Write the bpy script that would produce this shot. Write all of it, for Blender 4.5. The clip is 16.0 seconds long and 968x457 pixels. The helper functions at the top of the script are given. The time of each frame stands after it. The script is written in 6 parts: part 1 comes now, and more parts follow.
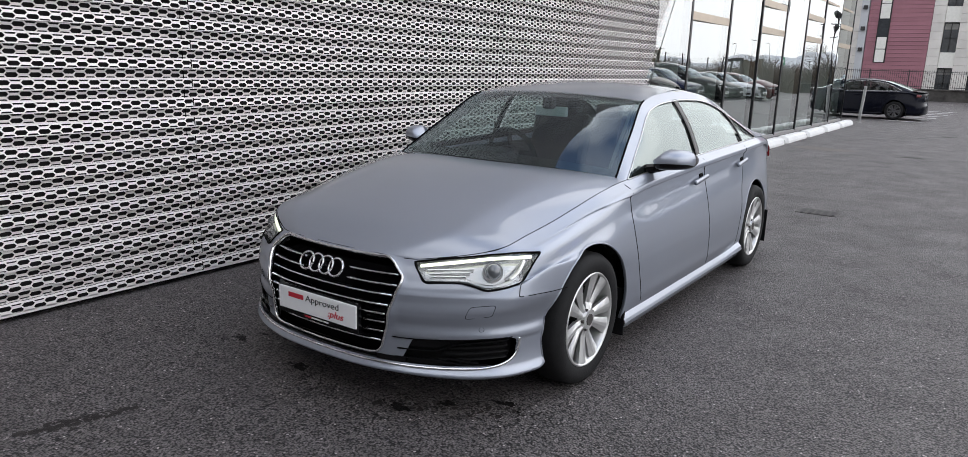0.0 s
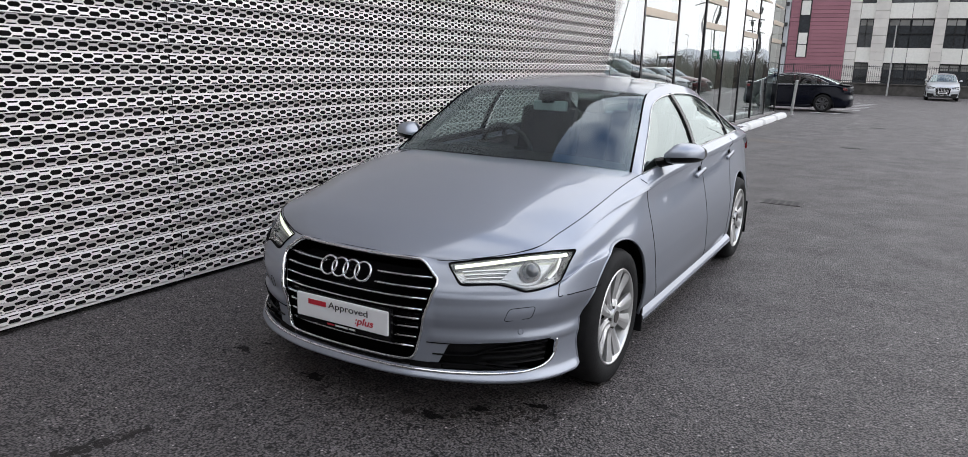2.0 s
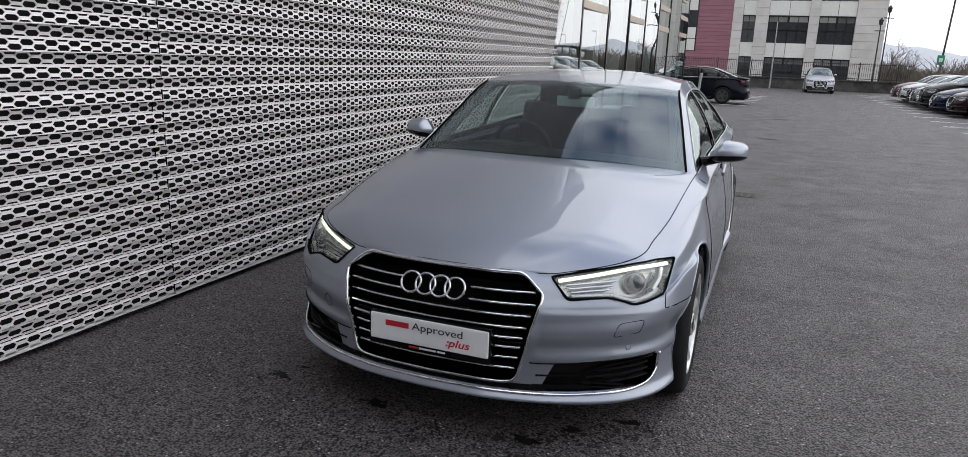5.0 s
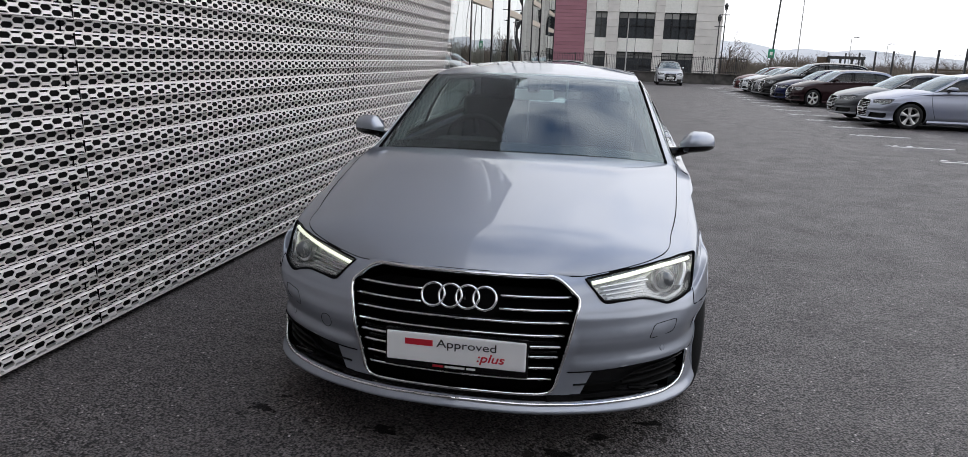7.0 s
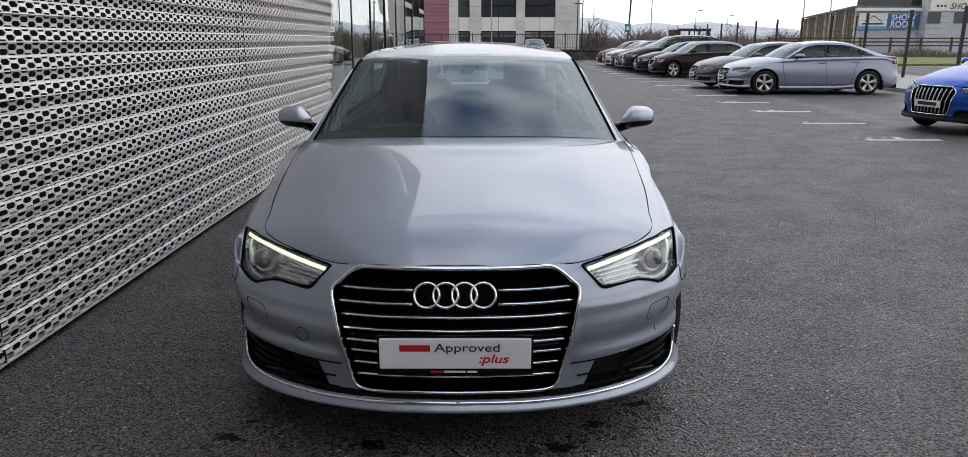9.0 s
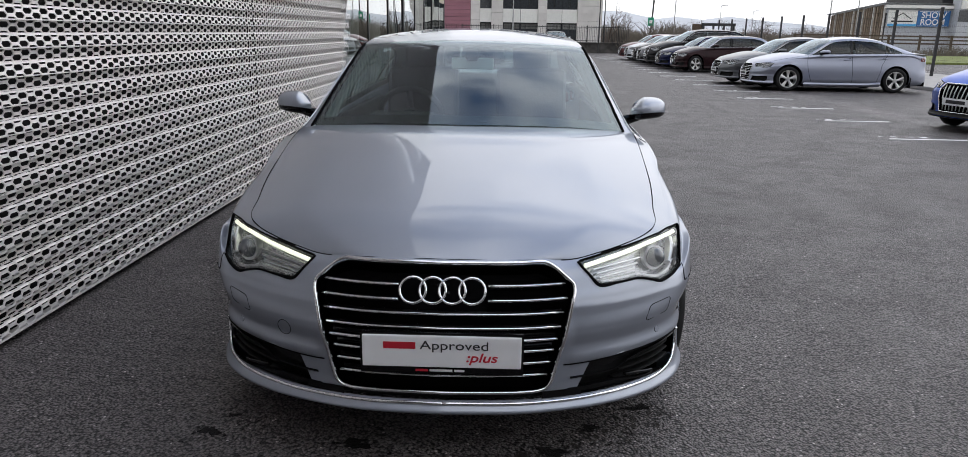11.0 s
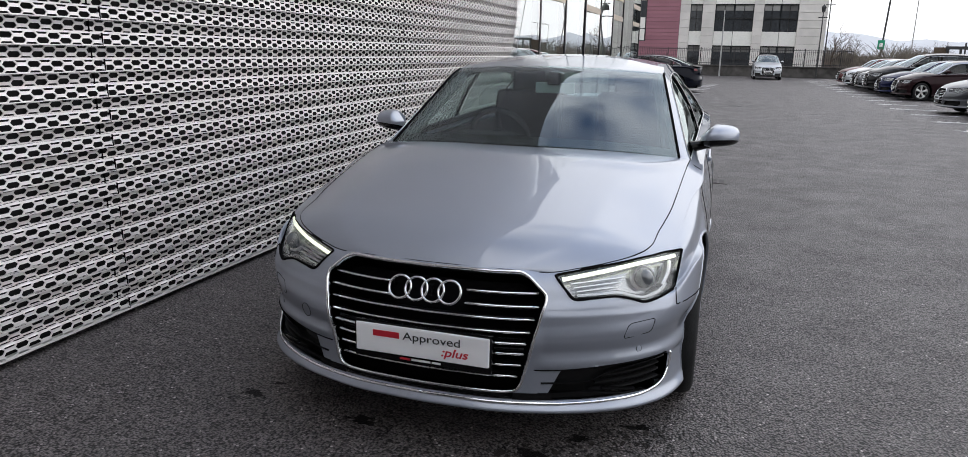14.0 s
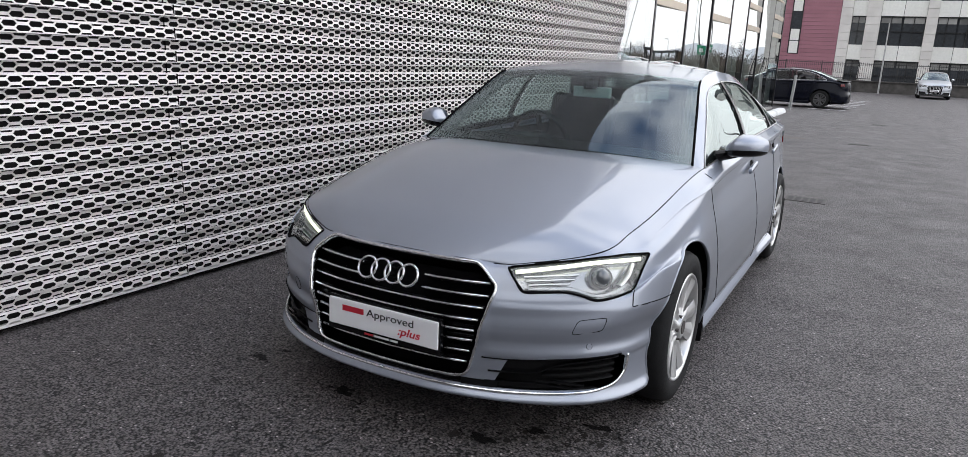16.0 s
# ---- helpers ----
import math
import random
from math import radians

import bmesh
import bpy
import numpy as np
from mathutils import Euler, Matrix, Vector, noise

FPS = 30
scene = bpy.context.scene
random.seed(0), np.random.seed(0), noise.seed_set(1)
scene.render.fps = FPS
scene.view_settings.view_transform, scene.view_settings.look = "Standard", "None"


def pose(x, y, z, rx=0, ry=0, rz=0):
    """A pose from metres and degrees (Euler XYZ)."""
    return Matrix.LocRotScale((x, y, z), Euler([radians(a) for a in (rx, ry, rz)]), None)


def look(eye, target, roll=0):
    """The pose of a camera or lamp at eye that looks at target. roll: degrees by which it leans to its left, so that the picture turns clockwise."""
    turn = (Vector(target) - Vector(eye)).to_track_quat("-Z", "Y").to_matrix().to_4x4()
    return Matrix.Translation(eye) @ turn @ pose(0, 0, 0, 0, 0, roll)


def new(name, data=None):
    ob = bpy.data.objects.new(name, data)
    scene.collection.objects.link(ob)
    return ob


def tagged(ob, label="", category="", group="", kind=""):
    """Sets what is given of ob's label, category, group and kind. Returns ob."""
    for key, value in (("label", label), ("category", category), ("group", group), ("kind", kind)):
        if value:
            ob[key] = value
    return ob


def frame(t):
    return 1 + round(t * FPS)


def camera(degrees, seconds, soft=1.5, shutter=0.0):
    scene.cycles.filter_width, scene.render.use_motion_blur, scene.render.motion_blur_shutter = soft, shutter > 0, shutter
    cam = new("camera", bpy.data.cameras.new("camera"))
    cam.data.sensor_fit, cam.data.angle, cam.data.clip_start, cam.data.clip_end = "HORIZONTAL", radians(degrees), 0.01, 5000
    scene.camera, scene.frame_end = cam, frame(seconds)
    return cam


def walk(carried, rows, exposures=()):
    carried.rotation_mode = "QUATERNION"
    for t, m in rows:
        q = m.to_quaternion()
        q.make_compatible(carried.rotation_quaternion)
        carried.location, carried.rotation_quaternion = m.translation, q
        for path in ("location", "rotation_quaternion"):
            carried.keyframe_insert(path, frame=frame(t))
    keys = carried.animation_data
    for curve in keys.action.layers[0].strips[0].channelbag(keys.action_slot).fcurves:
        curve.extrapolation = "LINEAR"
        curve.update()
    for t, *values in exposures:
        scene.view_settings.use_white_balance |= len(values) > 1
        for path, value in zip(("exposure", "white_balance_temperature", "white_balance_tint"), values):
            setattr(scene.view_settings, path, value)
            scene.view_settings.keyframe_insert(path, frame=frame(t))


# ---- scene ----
cam = camera(67.5, 16.0, soft=0.45)
PATH = [
    (0, (0.005, 0.292, 1.583), (-1.113, 1.89, 1.138), 1.8),
    (0.5, (-0.116, 0.232, 1.575), (-1.183, 1.865, 1.133), 1.5),
    (1, (-0.223, 0.157, 1.58), (-1.214, 1.836, 1.133), 0.8),
    (1.5, (-0.288, 0.111, 1.579), (-1.246, 1.808, 1.128), 2.2),
    (2, (-0.423, 0.151, 1.557), (-1.389, 1.844, 1.107), 1.6),
    (2.5, (-0.609, 0.219, 1.557), (-1.563, 1.917, 1.1), 1.2),
    (3, (-0.739, 0.223, 1.551), (-1.682, 1.924, 1.086), 1.5),
    (3.5, (-0.902, 0.153, 1.549), (-1.751, 1.904, 1.087), 1.9),
    (4, (-1.037, 0.066, 1.548), (-1.821, 1.848, 1.088), 1.7),
    (4.2, (-1.076, 0.035, 1.55), (-1.858, 1.817, 1.088), 2.0),
    (6.5, (-1.815, 0.02, 1.525), (-2.232, 1.92, 1.059), 2.0),
    (7, (-1.95, 0.068, 1.504), (-2.292, 1.983, 1.041), 2.0),
    (7.5, (-2.069, 0.145, 1.498), (-2.351, 2.07, 1.034), 1.3),
    (8, (-2.153, 0.192, 1.5), (-2.354, 2.126, 1.031), 1.1),
    (8.5, (-2.281, 0.192, 1.498), (-2.376, 2.133, 1.027), 0.3),
    (9, (-2.376, 0.196, 1.49), (-2.374, 2.132, 0.987), 0.0),
    (11.3, (-2.241, 0.325, 1.459), (-2.314, 2.253, 0.932), 1.4),
    (11.5, (-2.202, 0.295, 1.47), (-2.321, 2.22, 0.941), 1.6),
    (12, (-2.113, 0.258, 1.46), (-2.273, 2.183, 0.939), 1.6),
    (12.5, (-1.996, 0.189, 1.455), (-2.226, 2.112, 0.956), 0.9),
    (13, (-1.858, 0.146, 1.474), (-2.216, 2.052, 0.985), 0.9),
    (13.5, (-1.693, 0.178, 1.488), (-2.137, 2.07, 1.015), 1.0),
    (14, (-1.518, 0.211, 1.493), (-2.106, 2.063, 1.016), 1.1),
    (14.5, (-1.363, 0.21, 1.482), (-1.991, 2.048, 1.008), 0.4),
    (15, (-1.192, 0.216, 1.48), (-1.95, 2.007, 1.013), 1.0),
    (15.5, (-1.041, 0.267, 1.495), (-1.848, 2.036, 1.026), 0.6),
    (16, (-0.875, 0.344, 1.483), (-1.803, 2.052, 1.013), 2.6),
]
walk(cam, [(t, look(eye, target, roll)) for t, eye, target, roll in PATH], exposures=[(0, 0.45), (3.5, 0.41), (4, 0.29), (6.5, 0.17), (7.5, 0.16), (9, 0.10), (11.5, 0.23), (12.5, 0.25), (13.5, 0.28), (14.5, 0.42), (16, 0.52)])

# ---- light ----
SUN_EL, SUN_AZ = 38.0, 52.0            # degrees above the horizon; degrees from +y towards +x
world = bpy.data.worlds.new("sky")
scene.world = world
world.use_nodes = True
_nt = world.node_tree
_nt.nodes.clear()


def wnode(kind, **kw):
    n = _nt.nodes.new(kind)
    for k, v in kw.items():
        if k == "sky_type":
            n.sky_type = v
    return n


_out = wnode("ShaderNodeOutputWorld")
_bg = wnode("ShaderNodeBackground")
_sky = wnode("ShaderNodeTexSky")
_sky.sky_type = "NISHITA"
_sky.sun_disc = False
_sky.sun_elevation, _sky.sun_rotation = radians(SUN_EL), radians(SUN_AZ)
_sky.air_density, _sky.dust_density, _sky.ozone_density = 1.1, 0.0, 3.0
_gain = wnode("ShaderNodeVectorMath")
_gain.operation = "SCALE"
_gain.inputs[3].default_value = 0.15
_tc = wnode("ShaderNodeTexCoord")
_map = wnode("ShaderNodeMapping")
_map.inputs["Scale"].default_value = (1.0, 1.0, 2.6)
_noi = wnode("ShaderNodeTexNoise")
_noi.inputs["Scale"].default_value, _noi.inputs["Detail"].default_value, _noi.inputs["Roughness"].default_value = 1.9, 3.5, 0.5
_ramp = wnode("ShaderNodeValToRGB")
_ramp.color_ramp.elements[0].position, _ramp.color_ramp.elements[0].color = 0.41, (0.05, 0.05, 0.05, 1)
_ramp.color_ramp.elements[1].position, _ramp.color_ramp.elements[1].color = 0.60, (0.97, 0.97, 0.97, 1)
_mix = wnode("ShaderNodeMix")
_mix.data_type = "RGBA"
_mix.inputs[7].default_value = (1.52, 1.53, 1.59, 1)
_L = _nt.links.new
_L(_sky.outputs[0], _gain.inputs[0])
_L(_tc.outputs["Generated"], _map.inputs[0])
_L(_map.outputs[0], _noi.inputs["Vector"])
_L(_noi.outputs[0], _ramp.inputs[0])
_sep = wnode("ShaderNodeSeparateXYZ")
_haze = wnode("ShaderNodeMapRange")
for _k, _x in zip(("From Min", "From Max", "To Min", "To Max"), (0.22, 0.92, 0.95, 0.0)):
    _haze.inputs[_k].default_value = _x
_sum = wnode("ShaderNodeMath")
_sum.operation, _sum.use_clamp = "ADD", True
_L(_tc.outputs["Generated"], _sep.inputs[0])
_L(_sep.outputs["Z"], _haze.inputs["Value"])
_L(_ramp.outputs[0], _sum.inputs[0])
_L(_haze.outputs[0], _sum.inputs[1])
_L(_sum.outputs[0], _mix.inputs[0])
_L(_gain.outputs[0], _mix.inputs[6])
# an overcast sky is brighter towards the zenith
_zen = wnode("ShaderNodeMapRange")
for _k, _x in zip(("From Min", "From Max", "To Min", "To Max"), (0.0, 0.85, 0.86, 1.25)):
    _zen.inputs[_k].default_value = _x
_L(_sep.outputs["Z"], _zen.inputs["Value"])
# thin cloud glows round the hidden sun
_dir = (math.sin(radians(SUN_AZ)) * math.cos(radians(SUN_EL)), math.cos(radians(SUN_AZ)) * math.cos(radians(SUN_EL)), math.sin(radians(SUN_EL)))
_dot = wnode("ShaderNodeVectorMath")
_dot.operation, _dot.inputs[1].default_value = "DOT_PRODUCT", _dir
_L(_tc.outputs["Generated"], _dot.inputs[0])
_glow = wnode("ShaderNodeMapRange")
_glow.interpolation_type = "SMOOTHSTEP"
for _k, _x in zip(("From Min", "From Max", "To Min", "To Max"), (-0.6, 1.0, 0.53, 0.91)):
    _glow.inputs[_k].default_value = _x
_L(_dot.outputs["Value"], _glow.inputs["Value"])
_both = wnode("ShaderNodeMath")
_both.operation = "MULTIPLY"
_L(_zen.outputs[0], _both.inputs[0])
_L(_glow.outputs[0], _both.inputs[1])
_L(_both.outputs[0], _bg.inputs[1])
_L(_mix.outputs[2], _bg.inputs[0])
_L(_bg.outputs[0], _out.inputs[0])

sun = new("sun", bpy.data.lights.new("sun", "SUN"))
sun.data.energy, sun.data.angle, sun.data.color = 0.25, radians(75), (1.0, 0.95, 0.89)
sun.matrix_world = look((0, 0, 60), (-math.sin(radians(SUN_AZ)) * math.cos(radians(SUN_EL)), -math.cos(radians(SUN_AZ)) * math.cos(radians(SUN_EL)), 60 - math.sin(radians(SUN_EL))))


# ---- materials ----
def mat(name, col, rough=0.5, metal=0.0, coat=0.0, vary=0.08, scale=6.0, bump=0.0, bscale=120.0, spec=0.5, emit=0.0, trans=0.0, rand=0.0, fine=0.0, fscale=200.0, coat_rough=0.03, ior=1.45, alpha=1.0):
    m = bpy.data.materials.new(name)
    m.use_nodes = True
    nt = m.node_tree
    b = nt.nodes["Principled BSDF"]
    b.inputs["Roughness"].default_value, b.inputs["Metallic"].default_value = rough, metal
    b.inputs["Specular IOR Level"].default_value, b.inputs["Coat Weight"].default_value = spec, coat
    b.inputs["Coat Roughness"].default_value, b.inputs["IOR"].default_value = coat_rough, ior
    b.inputs["Transmission Weight"].default_value, b.inputs["Alpha"].default_value = trans, alpha
    b.inputs["Base Color"].default_value = (*col, 1)
    tc = nt.nodes.new("ShaderNodeTexCoord")
    link = nt.links.new
    if vary or rand or fine:
        hsv = nt.nodes.new("ShaderNodeHueSaturation")
        hsv.inputs["Color"].default_value = (*col, 1)
        val = None

        def add(sock, amount):
            nonlocal val
            mr = nt.nodes.new("ShaderNodeMapRange")
            mr.inputs["From Min"].default_value, mr.inputs["From Max"].default_value = (0.3, 0.7) if amount != rand or not rand else (0, 1)
            mr.inputs["To Min"].default_value, mr.inputs["To Max"].default_value = -amount, amount
            link(sock, mr.inputs["Value"])
            ad = nt.nodes.new("ShaderNodeMath")
            ad.operation = "ADD"
            if val is None:
                ad.inputs[0].default_value = 1.0
            else:
                link(val, ad.inputs[0])
            link(mr.outputs[0], ad.inputs[1])
            val = ad.outputs[0]
        if vary:
            n = nt.nodes.new("ShaderNodeTexNoise")
            n.inputs["Scale"].default_value, n.inputs["Detail"].default_value = scale, 5
            link(tc.outputs["Object"], n.inputs["Vector"])
            add(n.outputs[0], vary)
        if fine:
            n = nt.nodes.new("ShaderNodeTexNoise")
            n.inputs["Scale"].default_value, n.inputs["Detail"].default_value = fscale, 2
            link(tc.outputs["Object"], n.inputs["Vector"])
            add(n.outputs[0], fine)
        if rand:
            oi = nt.nodes.new("ShaderNodeObjectInfo")
            add(oi.outputs["Random"], rand)
        link(val, hsv.inputs["Value"])
        link(hsv.outputs[0], b.inputs["Base Color"])
    if bump:
        n = nt.nodes.new("ShaderNodeTexNoise")
        n.inputs["Scale"].default_value, n.inputs["Detail"].default_value = bscale, 3
        link(tc.outputs["Object"], n.inputs["Vector"])
        bp = nt.nodes.new("ShaderNodeBump")
        bp.inputs["Strength"].default_value, bp.inputs["Distance"].default_value = bump, 0.01
        link(n.outputs[0], bp.inputs["Height"])
        link(bp.outputs[0], b.inputs["Normal"])
    if emit:
        b.inputs["Emission Color"].default_value, b.inputs["Emission Strength"].default_value = (*col, 1), emit
    return m


def glass_mat(name, tint, mirror=0.0, ior=1.5, sheen=(0.8, 0.8, 0.8)):
    """Thin pane: clear sheet with a true surface reflection."""
    m = bpy.data.materials.new(name)
    m.use_nodes = True
    nt = m.node_tree
    nt.nodes.clear()
    out, mx = nt.nodes.new("ShaderNodeOutputMaterial"), nt.nodes.new("ShaderNodeMixShader")
    tr, gl, fr = nt.nodes.new("ShaderNodeBsdfTransparent"), nt.nodes.new("ShaderNodeBsdfGlossy"), nt.nodes.new("ShaderNodeLayerWeight")
    tr.inputs[0].default_value = (*tint, 1)
    gl.inputs["Roughness"].default_value = 0.0
    gl.inputs[0].default_value = (*sheen, 1)
    fr.inputs[0].default_value = 0.5
    f0 = ((ior - 1) / (ior + 1)) ** 2 * 1.9
    pw, ad = nt.nodes.new("ShaderNodeMath"), nt.nodes.new("ShaderNodeMath")
    pw.operation, pw.inputs[1].default_value = "POWER", 5.0
    ad.operation, ad.use_clamp = "MULTIPLY_ADD", True
    ad.inputs[1].default_value, ad.inputs[2].default_value = 1 - f0 - mirror, f0 + mirror
    nt.links.new(fr.outputs["Facing"], pw.inputs[0])
    nt.links.new(pw.outputs[0], ad.inputs[0])
    nt.links.new(ad.outputs[0], mx.inputs[0])
    nt.links.new(tr.outputs[0], mx.inputs[1])
    nt.links.new(gl.outputs[0], mx.inputs[2])
    nt.links.new(mx.outputs[0], out.inputs[0])
    return m


def asphalt_mat():
    m = mat("asphalt", (0.06, 0.06, 0.062), rough=0.72, vary=0, spec=0.6)
    nt = m.node_tree
    b = nt.nodes["Principled BSDF"]
    link = nt.links.new
    tc = nt.nodes.new("ShaderNodeTexCoord")

    def noi(scale, detail=4.0, rough=0.5):
        n = nt.nodes.new("ShaderNodeTexNoise")
        n.inputs["Scale"].default_value, n.inputs["Detail"].default_value, n.inputs["Roughness"].default_value = scale, detail, rough
        link(tc.outputs["Object"], n.inputs["Vector"])
        return n.outputs[0]

    def rng(sock, a, bb, c, d):
        mr = nt.nodes.new("ShaderNodeMapRange")
        for k, v in zip(("From Min", "From Max", "To Min", "To Max"), (a, bb, c, d)):
            mr.inputs[k].default_value = v
        link(sock, mr.inputs["Value"])
        return mr.outputs[0]

    def mul(a, c):
        n = nt.nodes.new("ShaderNodeMath")
        n.operation = "MULTIPLY"
        link(a, n.inputs[0])
        link(c, n.inputs[1])
        return n.outputs[0]
    vor = nt.nodes.new("ShaderNodeTexVoronoi")
    vor.inputs["Scale"].default_value = 95.0
    link(tc.outputs["Object"], vor.inputs["Vector"])
    sep = nt.nodes.new("ShaderNodeSeparateColor")
    link(vor.outputs["Color"], sep.inputs[0])
    stone = mul(rng(sep.outputs[0], 0.0, 1.0, 0.74, 1.28), rng(vor.outputs["Distance"], 0.36, 0.72, 1.18, 0.05))
    vor2 = nt.nodes.new("ShaderNodeTexVoronoi")
    vor2.inputs["Scale"].default_value = 48.0
    link(tc.outputs["Object"], vor2.inputs["Vector"])
    sep2 = nt.nodes.new("ShaderNodeSeparateColor")
    link(vor2.outputs["Color"], sep2.inputs[0])
    stone = mul(stone, rng(sep2.outputs[0], 0.0, 1.0, 0.90, 1.10))
    # a few pale chips
    stone = mul(stone, rng(sep.outputs[1], 0.988, 0.992, 1.0, 3.2))
    broad = rng(noi(0.35, 5), 0.3, 0.7, 0.91, 1.10)
    mid = rng(noi(9.0, 6, 0.75), 0.3, 0.7, 0.68, 1.30)
    stain = rng(noi(1.3, 3, 0.6), 0.20, 0.34, 0.70, 1.0)
    # pale worn track along the front of the bays
    sx = nt.nodes.new("ShaderNodeSeparateXYZ")
    link(tc.outputs["Object"], sx.inputs[0])
    wob = nt.nodes.new("ShaderNodeMath")
    wob.operation = "MULTIPLY_ADD"
    link(noi(0.5, 4, 0.6), wob.inputs[0])
    wob.inputs[1].default_value = 1.6
    link(sx.outputs["X"], wob.inputs[2])
    off = nt.nodes.new("ShaderNodeMath")
    off.operation, off.inputs[1].default_value = "SUBTRACT", 6.15
    link(wob.outputs[0], off.inputs[0])
    dist = nt.nodes.new("ShaderNodeMath")
    dist.operation = "ABSOLUTE"
    link(off.outputs[0], dist.inputs[0])
    track = rng(mul(rng(dist.outputs[0], 0.15, 0.45, 1.0, 0.0), rng(sx.outputs["Y"], 12.5, 14.5, 0.0, 1.0)), 0.0, 1.0, 1.0, 1.6)
    v = mul(mul(mul(stone, broad), mul(mid, stain)), track)
    hsv = nt.nodes.new("ShaderNodeHueSaturation")
    hsv.inputs["Color"].default_value = (0.116, 0.104, 0.1035, 1)
    link(v, hsv.inputs["Value"])
    link(hsv.outputs[0], b.inputs["Base Color"])
    link(rng(noi(2.2, 4), 0.3, 0.7, 0.48, 0.66), b.inputs["Roughness"])
    bp = nt.nodes.new("ShaderNodeBump")
    bp.invert = True
    bp.inputs["Strength"].default_value, bp.inputs["Distance"].default_value = 1.0, 0.007
    link(vor.outputs["Distance"], bp.inputs["Height"])
    bp2 = nt.nodes.new("ShaderNodeBump")
    bp2.inputs["Strength"].default_value, bp2.inputs["Distance"].default_value = 0.4, 0.01
    link(noi(60.0, 4), bp2.inputs["Height"])
    link(bp.outputs[0], bp2.inputs["Normal"])
    link(bp2.outputs[0], b.inputs["Normal"])
    return m


def paint(name, col, metal=0.75, rough=0.34, coat=0.5, coat_rough=0.02, spec=0.5):
    return mat(name, col, rough=rough, spec=spec, metal=metal, coat=coat, vary=0.015, scale=2.0, fine=0.05, fscale=900.0, coat_rough=coat_rough)


M_ASPHALT = asphalt_mat()
M_SILVER = paint("silver_blue_metallic_paint", (0.340, 0.367, 0.425), 0.66, 0.41, 1.0, 0.0)
M_SILVER.node_tree.nodes["Principled BSDF"].inputs["Specular Tint"].default_value = (0.55, 0.58, 0.63, 1)
M_SILVER.node_tree.nodes["Principled BSDF"].inputs["Coat IOR"].default_value = 1.60
M_CHROME = mat("chrome", (0.86, 0.87, 0.88), rough=0.09, metal=1.0, vary=0.03)
M_SATIN = mat("satin_aluminium", (0.72, 0.73, 0.74), rough=0.28, metal=1.0, vary=0.05)
M_ALLOY = mat("alloy_paint", (0.66, 0.66, 0.65), rough=0.32, metal=0.7, coat=0.5, vary=0.05)
M_DARKALLOY = mat("graphite_alloy", (0.10, 0.10, 0.105), rough=0.35, metal=0.7, vary=0.1)
M_BLACK = mat("gloss_black_plastic", (0.004, 0.004, 0.0045), rough=0.12, spec=0.35, vary=0.2)
M_MATT = mat("matt_black_plastic", (0.009, 0.009, 0.0095), rough=0.55, spec=0.25, vary=0.2, bump=0.1)
M_GAP = mat("panel_gap", (0.003, 0.003, 0.0035), rough=0.9, spec=0.1, vary=0.1)
M_RUBBER = mat("tyre_rubber", (0.014, 0.014, 0.0145), rough=0.7, spec=0.25, vary=0.2, scale=20, bump=0.15, bscale=90)
M_BRAKE = mat("brake_iron", (0.10, 0.09, 0.085), rough=0.5, metal=0.6, vary=0.2)
M_TRIM = mat("dark_cabin_trim", (0.010, 0.010, 0.011), rough=0.65, vary=0.2, bump=0.1)
M_LEATHER = mat("black_leather", (0.03, 0.03, 0.031), rough=0.5, vary=0.2, bump=0.2, bscale=60)
M_LINER = mat("pale_headliner", (0.15, 0.15, 0.145), rough=0.9, vary=0.05)
M_SCREEN = glass_mat("windscreen_glass", (0.55, 0.71, 0.68), 0.058, sheen=(0.84, 0.93, 1.0))
M_SIDE = glass_mat("side_glass", (0.86, 0.93, 0.90), 0.24, sheen=(0.80, 0.88, 0.86))
M_SIDEDK = glass_mat("tinted_side_glass", (0.20, 0.23, 0.22), 0.0, ior=1.38)
M_LENS = glass_mat("headlamp_lens", (0.96, 0.97, 0.97), 0.02)
M_DRL = mat("daylight_strip", (0.97, 1.0, 0.80), rough=0.4, emit=0.85, vary=0.02)
M_REFL = mat("lamp_reflector", (0.42, 0.43, 0.44), rough=0.22, metal=0.9, vary=0.1)
M_LOWREFL = mat("grey_lamp_inside", (0.22, 0.225, 0.235), rough=0.25, metal=0.7, vary=0.2)
M_PLATE = mat("white_plate", (0.90, 0.90, 0.91), rough=0.35, vary=0.03)
M_RED = mat("red_print", (0.55, 0.02, 0.04), rough=0.4, vary=0.05)
M_PRINT = mat("dark_print", (0.03, 0.03, 0.035), rough=0.4, vary=0.05)
M_WHITEP = mat("white_print", (0.8, 0.8, 0.8), rough=0.4, vary=0.03)
M_TAIL = mat("tail_lamp_red", (0.14, 0.005, 0.007), rough=0.15, coat=1, vary=0.1)
M_MESH = mat("perforated_aluminium", (0.88, 0.842, 0.822), rough=0.48, metal=0.35, vary=0.06, scale=1.2, rand=0.05, fine=0.05, fscale=40)
M_BACK = mat("charcoal_backing", (0.019, 0.0185, 0.019), rough=0.9, spec=0.1, vary=0.25, scale=2)
